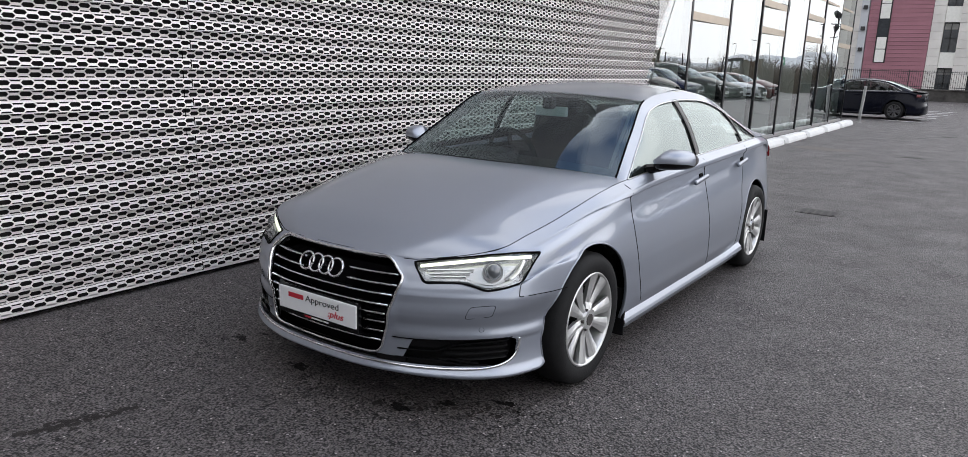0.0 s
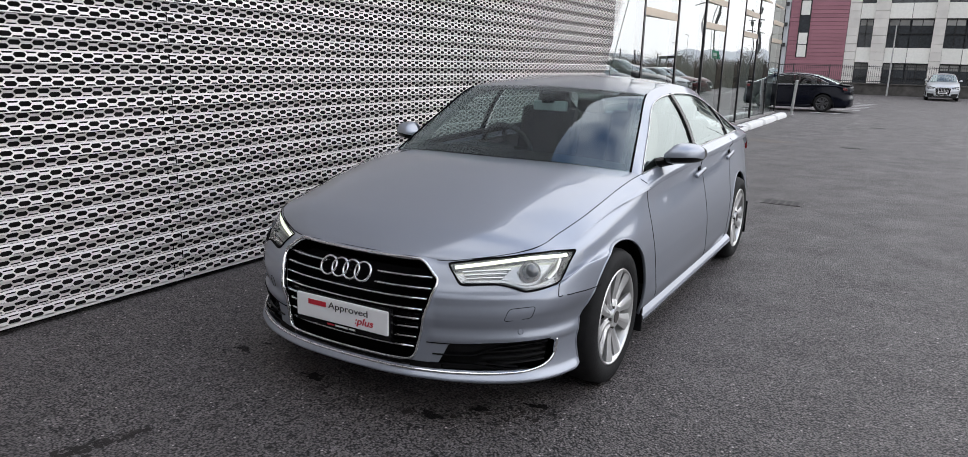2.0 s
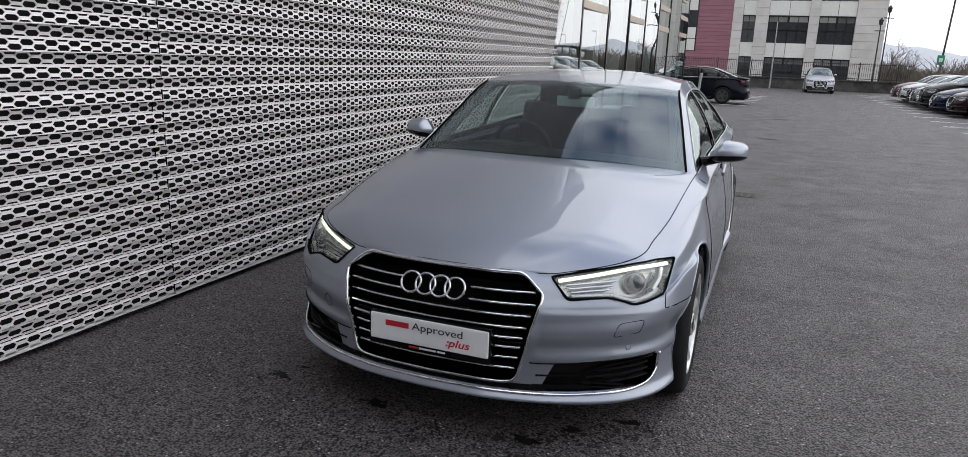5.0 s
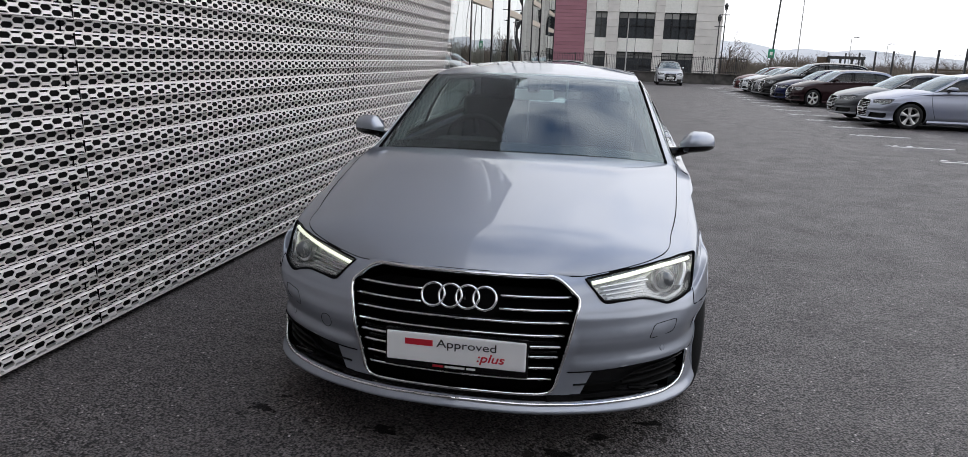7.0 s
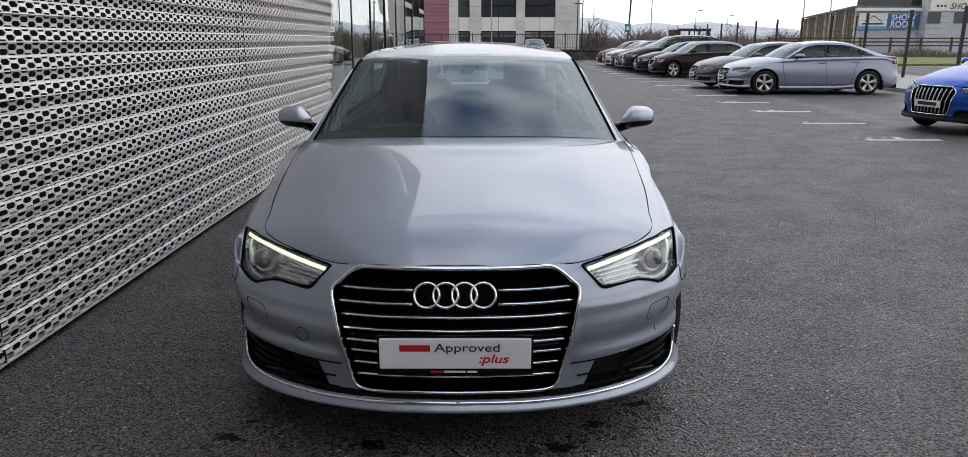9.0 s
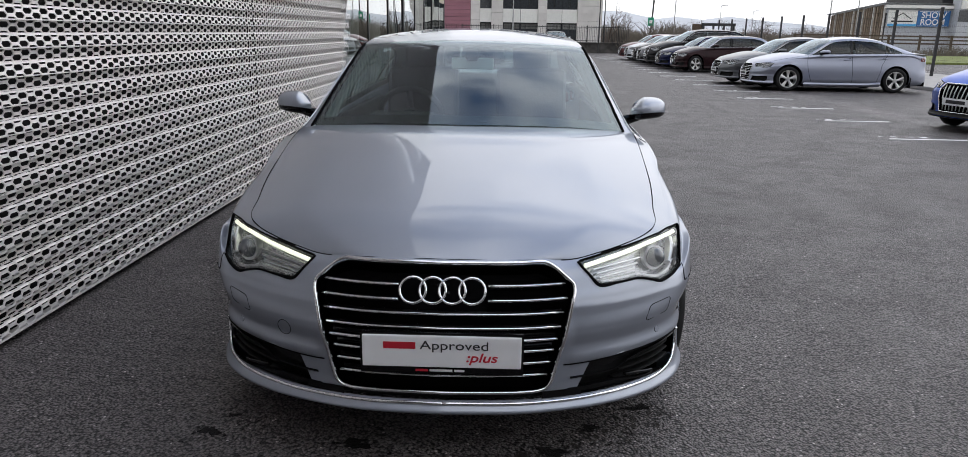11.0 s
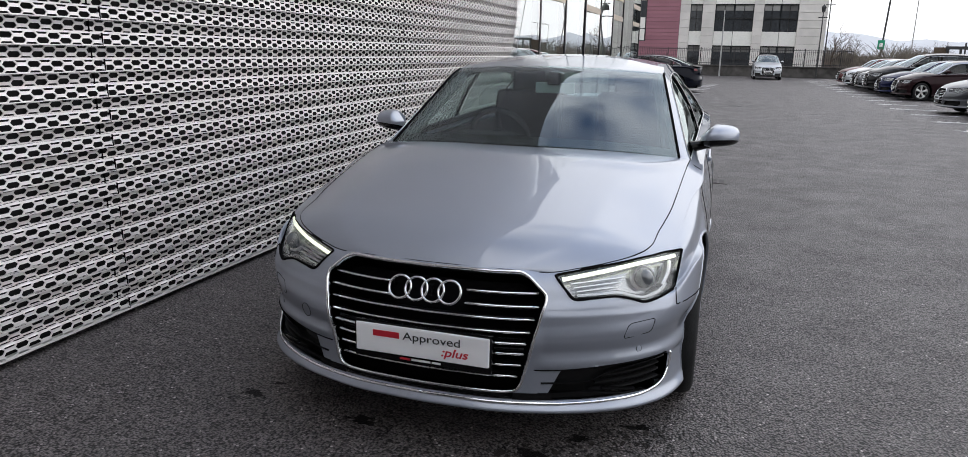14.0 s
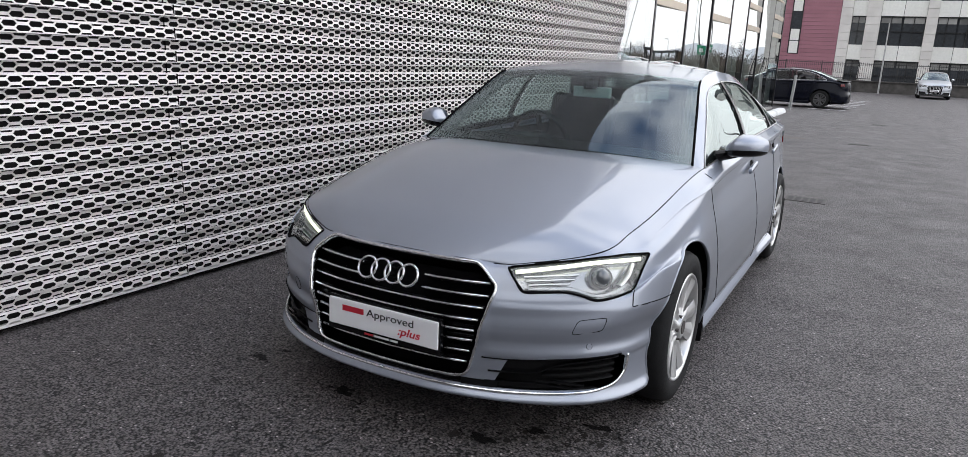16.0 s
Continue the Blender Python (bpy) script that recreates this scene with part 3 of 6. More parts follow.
def stain(x, y, rx, ry, seed, material):
    """An uneven spot with a few splashes round it."""
    rng = np.random.RandomState(seed)
    vs, fs = [], []
    for k in range(5):
        cx, cy, sc = (x, y, 1.0) if k == 0 else (x + rng.normal(0, rx * 1.2), y + rng.normal(0, ry * 1.2), rng.uniform(0.15, 0.4))
        b = len(vs)
        n = 22
        ph = rng.uniform(0, 6.28, 3)
        for i in range(n):
            a = 2 * math.pi * i / n
            r = sc * (1 + 0.30 * math.sin(2 * a + ph[0]) + 0.22 * math.sin(3 * a + ph[1]) + 0.18 * math.sin(7 * a + ph[2]))
            vs.append((cx + rx * r * math.cos(a), cy + ry * r * math.sin(a), 0.0015 + 0.0003 * k))
        fs.append(tuple(range(b, b + n)))
    ob = obj("oil_stain", vs, fs, material)
    return tagged(ob, "dark oil stain on the asphalt in front of the car", "stain", "oil stains", "structure")


for i, (x, y, rx, ry) in enumerate(((-2.09, 2.64, 0.045, 0.03), (-1.93, 2.81, 0.04, 0.022), (-1.71, 2.98, 0.04, 0.025), (-2.80, 2.65, 0.05, 0.03), (-3.36, 2.71, 0.035, 0.03), (-3.31, 2.83, 0.02, 0.015))):
    stain(x, y, rx, ry, 60 + i, M_STAIN)


def splatter(x0, y0, x1, y1, spread, n, seed):
    """A trail of small dried drops as one thin skin."""
    rng = np.random.RandomState(seed)
    vs, fs = [], []
    for k in range(n):
        f = rng.rand()
        w = spread * (0.3 + math.sin(math.pi * f))
        cx, cy = x0 + (x1 - x0) * f + rng.normal(0, w), y0 + (y1 - y0) * f + rng.normal(0, w)
        r = 0.004 + 0.013 * rng.rand() ** 2
        b = len(vs)
        m = 7
        for i in range(m):
            a = 2 * math.pi * i / m
            q = r * rng.uniform(0.6, 1.3)
            vs.append((cx + q * math.cos(a), cy + 1.3 * q * math.sin(a), 0.0012 + 0.000004 * k))
        fs.append(tuple(range(b, b + m)))
    ob = obj("spill_stain", vs, fs, M_RUST)
    return tagged(ob, "trail of dark dried drops on the asphalt", "stain", kind="structure")


M_PATCH = mat("worn_asphalt_patch", (0.125, 0.108, 0.096), rough=0.7, vary=0.25, scale=9, fine=0.35, fscale=70, bump=0.5, bscale=120)
_pv = [(-3.05 + (0.62 + 0.07 * math.sin(3 * a + 1) + 0.04 * math.sin(7 * a)) * math.cos(a), 17.3 + (0.34 + 0.05 * math.sin(4 * a)) * math.sin(a), 0.003) for a in np.linspace(0, 2 * math.pi, 40, endpoint=False)]
obj("asphalt_patch", _pv, [tuple(range(40))], M_PATCH, label="pale brown worn patch in the asphalt", kind="structure")
splatter(-3.16, 1.44, -3.02, 1.88, 0.018, 190, 81)
splatter(-2.2, 2.6, -1.6, 2.95, 0.05, 60, 82)


# ---- boundary wall, fence and office building ----
BY = 66.0
bw = tagged(new("wall_boundary"), "low dark rubble stone boundary wall", "wall", kind="structure")
random.seed(4)
part("core", box(-30, 7.2, 58.2, 58.55, 0, 0.72), M_STONE, bw)
part("coping", box(-30, 7.25, 58.1, 58.65, 0.72, 0.80, 0.02), M_STONE, bw)

office = thing("office_building", pose(0, BY, 0), "office building with pale stone panels, dark windows and pink cladding", "building")


# pale tone painted in for sky reflected in the upper panes
def mat_sky_strip():
    if "window_sky_strip" not in bpy.data.materials:
        mat("window_sky_strip", (0.27, 0.27, 0.26), rough=0.7, vary=0.3, scale=0.6, rand=0.6)
    return bpy.data.materials["window_sky_strip"]


def of(x0, x1, z0, z1, name, m, y0=-0.0, y1=0.3, parent=None):
    return part(name, box(x0, x1, y0, y1, z0, z1), m, parent or office)


of(-40, 5.98, 0, 13, "core", M_DKGLASS, 0.6, 14)
# storeys: windows, spandrels, columns
for x0, x1 in ((-5.35, -4.55), (-3.55, -2.55), (0.50, 1.25), (3.9, 6.03)):
    for k in range(20):
        of(x0, x1, k * 0.62, k * 0.62 + 0.605, "stone_panel", M_PANEL, -0.25, 0.3)
for f in range(4):
    zb = 0.12 + f * 3.33
    zt = zb + 2.15
    for x0, x1 in ((-4.55, -3.55), (-2.55, -1.03), (-1.02, 0.50), (1.25, 2.57), (2.58, 3.9)):
        w = part("window", box(x0 + 0.03, x1 - 0.03, 0.16, 0.20, zb, zt), M_DKGLASS, office)
        part("window_frame", box(x0, x1, 0.06, 0.17, zb + 1.0, zb + 1.06), M_FRAMEDK, w)
        part("window_frame", box(x0, x1, 0.04, 0.17, zt - 0.06, zt), M_FRAMEDK, w)
        part("window_frame", box(x0 + (x1 - x0) * 0.5 - 0.025, x0 + (x1 - x0) * 0.5 + 0.025, 0.06, 0.17, zb, zt), M_FRAMEDK, w)
        # pale strip stands in for reflected sky at the window head
        part("blind", box(x0 + 0.08, x1 - 0.08, 0.145, 0.158, zt - 0.50, zt - 0.08), mat_sky_strip(), w)
        of(x0 + 0.012, x1 - 0.012, zt + 0.02, zt + 1.16, "spandrel", M_WHPANEL, -0.02, 0.12)
for k in range(42):
    of(-9.65, -5.37, k * 0.3, k * 0.3 + 0.282, "cladding_board", M_PINK, -0.3, 0.2)
for zz, h, m in ((2.62, 0.95, M_WHPANEL), (3.63, 0.88, M_WHPANEL), (4.55, 1.30, M_DKGLASS), (5.9, 1.1, M_WHPANEL), (7.05, 1.1, M_WHPANEL)):
    w = part("window", box(-8.86, -8.2, -0.36, -0.31, zz, zz + h), m, office)
    part("window_frame", box(-8.95, -8.11, -0.35, -0.30, zz - 0.05, zz + h + 0.05), M_FRAMEDK, w)
part("drain_column", box(-10.25, -9.70, -0.35, 0.2, 0, 13), M_SHED, office, "blue grey metal column")
for k in range(20):
    of(-14.0, -10.28, k * 0.62, k * 0.62 + 0.605, "stone_panel", M_PANEL, -0.1, 0.3)
for z in (3.4, 5.0, 6.6):
    part("wall_lamp", box(-10.1, -9.8, -0.6, -0.36, z, z + 0.3, 0.03), M_DKSTEEL, office)

fence = thing("railing_fence", pose(0, 58.4, 0.80), "dark steel railing fence on top of the stone wall", "fence")
for x in np.arange(-20, 7.2, 2.4):
    part("post", box(x - 0.03, x + 0.03, -0.03, 0.03, 0, 1.25), M_DKSTEEL, fence)
_v, _f = [], []
for i, x in enumerate(np.arange(-20, 7.2, 0.13)):
    b = len(_v)
    for dx, dy in ((-0.011, -0.011), (0.011, -0.011), (0.011, 0.011), (-0.011, 0.011)):
        _v += [(x + dx, dy, 0.0), (x + dx, dy, 1.22)]
    for j in range(4):
        k = (j + 1) % 4
        _f.append((b + 2 * j, b + 2 * k, b + 2 * k + 1, b + 2 * j + 1))
obj("bar", _v, _f, M_DKSTEEL, fence, kind="stuff")
for z in (0.1, 1.1):
    part("rail", box(-20, 7.2, -0.02, 0.02, z, z + 0.04), M_DKSTEEL, fence)


# ---- verge, fences, lamps and distance ----
def ray_x(r, y):
    return -2.4 + r * (y - 0.2)


part("kerb", box(10.05, 10.2, 8, 52, 0.0, 0.11, 0.02), M_CONC, None, "grey concrete kerb along the car park", kind="structure")
part("pavement", box(10.2, 15.2, 8, 52, 0.0, 0.10), M_CONC, None, "pale concrete pavement behind the bays", kind="structure")
part("grass_verge", box(19, 70, 45, 63, 0.0, 0.12, 0.03), M_GRASS, None, "green grass verge beyond the road", kind="structure")

mesh_fence = thing("mesh_fence", pose(13.85, 0, 0.1), "dark steel mesh fence with tall posts", "fence")
for i in range(13):
    y = 19.1 + i * 3.225
    part("post", box(-0.045, 0.045, y - 0.045, y + 0.045, 0, 2.5, 0.01), M_DKSTEEL, mesh_fence)
_v, _f = [], []
for y in np.arange(18.5, 57.2, 0.12):
    b = len(_v)
    _v += [(0, y - 0.0025, 0.1), (0, y + 0.0025, 0.1), (0, y + 0.0025, 2.4), (0, y - 0.0025, 2.4)]
    _f.append((b, b + 1, b + 2, b + 3))
for z in np.arange(0.2, 2.45, 0.2):
    b = len(_v)
    _v += [(0, 18.5, z - 0.0025), (0, 57.2, z - 0.0025), (0, 57.2, z + 0.0025), (0, 18.5, z + 0.0025)]
    _f.append((b, b + 1, b + 2, b + 3))
obj("wire", _v, _f, M_DKSTEEL, mesh_fence, kind="stuff")

rail_fence = thing("timber_rail_fence", pose(0, 64.0, 0.7), "grey timber rail fence on the bank", "fence")
for x in np.arange(22, 62, 2.6):
    part("post", box(x - 0.08, x + 0.08, -0.06, 0.06, -0.2, 1.05), M_BARK, rail_fence)
for z in (0.35, 0.65, 0.95):
    part("rail", box(22, 62, -0.10, -0.06, z - 0.06, z + 0.06), M_BARK, rail_fence)


def scrub(name, x0, x1, y0, y1, h, n, material, label, seed, base=0.0):
    """Dense bare scrub: many thin crooked stems."""
    rng = np.random.RandomState(seed)
    vs, fs = [], []
    for i in range(n):
        x, y = rng.uniform(x0, x1), rng.uniform(y0, y1)
        top = h * (0.45 + 0.55 * rng.rand()) * (0.75 + 0.35 * math.sin(x * 0.9 + seed) * math.sin(x * 0.23))
        p = np.array([x, y, base])
        d = np.array([rng.normal(0, 0.22), rng.normal(0, 0.2), 1.0])
        w = 0.014 + 0.032 * rng.rand()
        for k in range(3):
            q = p + d * top / 3
            b = len(vs)
            vs += [(p[0] - w, p[1], p[2]), (p[0] + w, p[1], p[2]), (q[0] + w * 0.6, q[1], q[2]), (q[0] - w * 0.6, q[1], q[2])]
            fs.append((b, b + 1, b + 2, b + 3))
            p, w = q, w * 0.6
            d = d + np.array([rng.normal(0, 0.4), rng.normal(0, 0.3), 0])
    ob = obj(name, vs, fs, material)
    return tagged(ob, label, "hedge", kind="stuff")


scrub("scrub_hedge", 8, 27.5, 67, 73, 1.6, 22000, M_HEDGE, "brown leafless winter scrub along the boundary", 3)
scrub("scrub_hedge", 6.5, 11, 57, 60, 2.6, 900, M_HEDGE, "taller leafless scrub beside the office building", 5)
scrub("bank_hedge", 24, 62, 62.2, 64.5, 0.9, 3500, M_HEDGE, "low brown hedge on the grass bank", 8, 0.1)
scrub("scrub_hedge", 36, 40, -30, 32, 1.9, 5000, M_HEDGE, "brown leafless hedge across the road", 9)


scrub("far_thicket", 4, 60, 92, 104, 2.7, 24000, M_TWIG, "far band of grey brown leafless thicket", 12)
scrub("scrub_hedge", 7.3, 9.7, 66, 68, 2.9, 1500, M_HEDGE, "dense brown bush behind the stone boundary wall", 21)


def bare_tree(x, y, h, seed, label):
    t = thing("bare_tree", pose(x, y, 0), label, "tree", "bare winter trees")
    rng = np.random.RandomState(seed)
    trunk, crown = ([], []), ([], [])

    def limb(store, p, q, r0, r1, n=5):
        vs, fs = store
        d = (q - p) / (np.linalg.norm(q - p) + 1e-9)
        a = np.cross(d, [0.3, 0.9, 0.2])
        a /= np.linalg.norm(a)
        c = np.cross(d, a)
        b = len(vs)
        for pt, r in ((p, r0), (q, r1)):
            for i in range(n):
                an = 2 * math.pi * i / n
                vs.append(pt + (a * math.cos(an) + c * math.sin(an)) * r)
        for i in range(n):
            fs.append((b + i, b + (i + 1) % n, b + n + (i + 1) % n, b + n + i))

    def grow(p, d, ln, r, lvl):
        q = p + d * ln
        limb(trunk if lvl < 2 else crown, p, q, r, r * 0.62, 7 if lvl < 2 else 4)
        if lvl >= 5:
            return
        for i in range(3 if lvl else 4):
            nd = d + rng.normal(0, 0.42, 3)
            nd[2] = abs(nd[2]) * 0.9 + 0.15
            nd /= np.linalg.norm(nd)
            grow(p + d * ln * rng.uniform(0.55, 1.0), nd, ln * rng.uniform(0.55, 0.8), r * 0.55, lvl + 1)
    grow(np.zeros(3), np.array([0.02, 0.0, 1.0]), h * 0.33, h * 0.014, 0)
    obj("trunk", *trunk, M_BARK, t)
    obj("crown", *crown, M_TWIG, t)
    return t


bare_tree(6.2, 62, 4.6, 1, "bare leafless tree behind the stone wall")
bare_tree(9.6, 75, 4.0, 2, "bare yellowish young tree beside scrub")
for i, (r, y, h) in enumerate(((0.335, 88, 4.8), (0.25, 80, 4.2), (0.40, 84, 4.0), (0.29, 95, 4.6))):
    bare_tree(ray_x(r, y), y, h, 10 + i, "bare leafless tree in the distant scrub")
for i in range(7):
    bare_tree(36 + (i % 3), -12 + i * 10.5, 6.0 + (i * 37 % 10) / 5, 30 + i, "bare leafless roadside tree across the road")


def lamp_post(x, y, h, kind, label):
    t = thing("street_lamp", pose(x, y, 0), label, "street lamp", "street lamps")
    part("pole", cyl((0, 0, 0), (0, 0, h), 0.055, 0.035, n=12), M_DKSTEEL if kind == "lantern" else M_STEEL, t)
    if kind == "lantern":
        part("cross_arm", box(-0.32, 0.32, -0.03, 0.03, h - 0.45, h - 0.39), M_DKSTEEL, t)
        part("lantern", cyl((0, 0, h - 0.05), (0, 0, h + 0.28), 0.10, 0.16, n=10), M_DKSTEEL, t)
        part("finial", cyl((0, 0, h + 0.28), (0, 0, h + 0.45), 0.15, 0.02, n=10), M_DKSTEEL, t)
    elif kind == "arm":
        part("arm", cyl((0, 0, h), (0.5, 0, h + 0.06), 0.03, 0.03, n=8), M_STEEL, t)
        part("lamp_head", box(0.3, 0.95, -0.12, 0.12, h + 0.04, h + 0.14, 0.03), M_STEEL, t)
    return t


lamp_post(4.8, 57.5, 4.6, "lantern", "black lantern lamp post beside the office building")
lamp_post(5.5, 60, 5.6, "lantern", "tall black lantern lamp post behind the wall")
lamp_post(13.64, 72, 7.4, "arm", "grey street lamp on a tall pole")
lamp_post(28.6, 110, 5.6, "arm", "far grey street lamp above the scrub")
lamp_post(36.5, 120, 5.2, "arm", "far slim street lamp above the scrub")
lamp_post(23.85, 62, 9.5, "arm", "tall grey street lamp beside the fence")
lamp_post(28.8, 68, 9.5, "arm", "pale tall street lamp before the timber building")
lamp_post(-1.75, 56.6, 4.6, "plain", "leaning grey lamp pole in front of the stone wall")

sign_post = thing("road_sign", pose(9.1, 60, 0), "tall dark pole with a small green sign", "sign")
part("pole", cyl((0, 0, 0), (0.35, 0, 8.5), 0.07, 0.055, n=12), M_DKSTEEL, sign_post)
part("sign_panel", box(-0.22, 0.24, -0.14, -0.11, 2.1, 2.75, 0.02), M_GREEN, sign_post)
part("symbol", box(-0.10, 0.12, -0.145, -0.14, 2.3, 2.55), M_WHITEP, sign_post)

portal = thing("steel_portal_frame", pose(0, 70, 0), "dark steel portal frame standing in the scrub", "frame")
for px_ in (15.85, 16.8, 17.75, 18.6):
    part("column", box(px_ - 0.08, px_ + 0.08, -0.08, 0.08, 0, 2.4), M_DKSTEEL, portal)
part("end_panel", box(14.9, 16.0, 0.05, 0.20, 0, 2.45), M_BARK, portal, "dark brown board panel")
part("beam", box(15.7, 18.8, -0.1, 0.1, 2.3, 2.55), M_DKSTEEL, portal)
part("brace", cyl((18.65, 0, 2.45), (19.3, 0, 0), 0.07, n=8), M_STEEL, portal)

# hills
_v, _f = [], []
nx = 90
for j, (y, k) in enumerate(((1000, 0.0), (1150, 0.75), (1300, 1.0), (1500, 0.9))):
    for i in range(nx):
        x = -650 + 1350 * i / (nx - 1)
        hgt = 30 + 14 * math.sin(x * 0.006 + 1.2) + 6 * math.sin(x * 0.019) + 2.5 * math.sin(x * 0.07)
        _v.append((x, y, max(0.3, hgt * k) - (1 if k == 0 else 0)))
_f = grid_faces(4, nx)
obj("hill", _v, _f, M_HILL, smooth=True, label="pale hazy hills on the horizon", kind="structure")

# sheds behind the verge
shed = thing("showroom_shed", pose(0, 75, 0), "pale clad shed with blue show room signs", "building")
part("wall", box(34.8, 62, 0, 12.2, 0, 3.85), M_SHED, shed)
part("front_wall", box(34.8, 62, 0, 0.3, 3.85, 4.6), M_SHED, shed)
part("fascia", box(34.5, 62, -0.35, 0.0, 4.3, 4.6), M_WHPANEL, shed)
_bm = bmesh.new()
_p = [_bm.verts.new(c) for c in ((34.2, -0.4, 4.80), (62, -0.4, 4.80), (62, 12.6, 3.95), (34.2, 12.6, 3.95))]
_bm.faces.new(_p)
bmesh.ops.solidify(_bm, geom=_bm.faces[:], thickness=0.16)
part("roof", _bm, M_STEEL, shed)
part("roof_ridge", box(40.5, 62, 1.0, 12.0, 4.78, 6.2), M_DKSTEEL, shed)
for k in range(26):
    part("cladding_rib", box(34.9 + k * 0.24, 34.96 + k * 0.24, -0.04, 0.0, 0.2, 4.3), M_SHED, shed)
part("timber_side", box(34.70, 34.80, 0.0, 12.2, 0.2, 3.85), M_DKSTEEL, shed)
for k in range(28):
    wb = random.uniform(0.07, 0.20)
    part("batten", box(34.55, 34.70, 0.1 + k * 0.43, 0.1 + wb + k * 0.43, random.uniform(0.2, 1.2), 4.62 - 0.028 * k), M_BRICK if k % 5 else M_PANEL, shed, "weathered brown timber batten")
part("tall_wall", box(40.95, 62, -1.2, 0.0, 0, 7.0), M_SHED, shed)
sg = part("sign_panel", box(37.7, 40.8, -0.2, -0.12, 2.6, 4.1, 0.02), M_BLUESIGN, shed, "blue sign with white lettering")
part("sign_border", box(37.8, 40.7, -0.205, -0.2, 2.66, 2.70), M_WHITEP, sg)
part("sign_border", box(37.8, 40.7, -0.205, -0.2, 4.0, 4.04), M_WHITEP, sg)
lettering("SHOW", 0.78, M_WHITEP, sg, pose(38.05, -0.21, 3.42, 90, 0, 0), bold=0.012)
lettering("ROOM", 0.78, M_WHITEP, sg, pose(38.0, -0.21, 2.78, 90, 0, 0), bold=0.012)
s2 = part("sign_panel", box(34.85, 37.66, -0.2, -0.12, 2.6, 4.1, 0.02), M_WHPANEL, shed, "pale sign with a roof outline")
part("sign_bar", box(34.87, 37.64, -0.21, -0.2, 2.62, 2.85), mat("sky_blue_band", (0.10, 0.42, 0.75), rough=0.4), s2)
part("sign_bar", box(35.2, 37.3, -0.21, -0.2, 3.0, 3.14), M_DKSTEEL, s2)
part("roof_line", cyl((35.4, -0.21, 3.3), (36.25, -0.21, 3.85), 0.04, n=6), M_DKSTEEL, s2)
part("roof_line", cyl((36.25, -0.21, 3.85), (37.1, -0.21, 3.3), 0.04, n=6), M_DKSTEEL, s2)
s3 = part("sign_panel", box(41.1, 50, -1.3, -1.2, 4.25, 6.8, 0.02), M_WHPANEL, shed, "white sign with dark lettering")
lettering("SHOWR", 0.78, M_PRINT, s3, pose(43.0, -1.32, 4.45, 90, 0, 0), shear=0.2, bold=0.01)
for k in range(3):
    part("star", cyl((41.8 + 0.36 * k, -1.32, 4.72), (41.8 + 0.36 * k, -1.30, 4.72), 0.13, n=5), M_PRINT, s3)
part("sign_bar", box(42.0, 48, -1.32, -1.3, 5.5, 6.2), M_PRINT, s3)
for x, w in ((41.0, 1.3), (43.6, 2.6)):
    part("window", box(x, x + w, -1.24, -1.2, 3.1, 4.15), M_DKGLASS, shed)

# ---- unseen wall added behind the camera to darken the car's front ----
part("wall_rear_plot", box(-30, 34, -16.5, -16.0, 0, 12.0), M_STONE, None, "unseen dark wall added behind the camera to hold back low sky", kind="structure")


# ---- cars ----
OUT_U = [0, 0.25, 0.45, 0.60, 0.72, 0.80, 0.86, 0.905, 0.938, 0.952, 0.958, 0.958, 0.953, 0.93, 0.875, 0.72, 0.40, 0.0]
OUT_V = [0.02, 0.035, 0.085, 0.155, 0.235, 0.31, 0.395, 0.52, 0.72, 1.0, 1.8, 2.8, 3.6, 4.15, 4.55, 4.80, 4.905, 4.93]
SHUT_V = [0.0, 0.05, 0.085, 0.15, 0.235, 0.31, 0.55, 0.80, 1.0, 1.25, 1.45, 1.76, 2.2, 2.75, 3.67, 4.0, 4.4, 4.95]
SHUT_W = [0.730, 0.724, 0.714, 0.729, 0.748, 0.762, 0.808, 0.8565, 0.8965, 0.945, 0.972, 0.990, 1.008, 1.024, 1.045, 1.050, 1.050, 1.010]
FRONT_W = [0.195, 0.208, 0.230, 0.264, 0.33, 0.42, 0.50, 0.56, 0.61, 0.65, 0.69, 0.72, 0.74]
FRONT_O = [-0.13, -0.035, 0.005, -0.015, -0.022, -0.022, -0.006, -0.022, -0.036, -0.055, -0.075, -0.095, -0.12]
SIDE_W = [0.17, 0.20, 0.235, 0.27, 0.34, 0.45, 0.58, 0.70]
WING_O = [-0.14, -0.08, -0.04, -0.012, 0.002, 0.010, 0.012, 0.004, -0.014, -0.026, -0.040, -0.064, -0.118]
SIDE_O = [-0.14, -0.08, -0.04, -0.012, 0.000, 0.004, 0.000, -0.011, -0.044, -0.050, -0.054, -0.070, -0.118]
REAR_W = [0.20, 0.24, 0.30, 0.36, 0.45, 0.55, 0.62, 0.70, 0.78, 0.86, 0.92, 0.98, 1.01]
REAR_O = [-0.09, -0.02, 0.0, 0.0, 0.0, -0.01, -0.03, -0.04, -0.04, -0.045, -0.05, -0.06, -0.105]
AXLES = (0.968, 3.880)
ARCH_R, HUB_W = 0.392, 0.337


def smooth01(a, b, x):
    t = np.clip((x - a) / (b - a), 0, 1)
    return t * t * (3 - 2 * t)


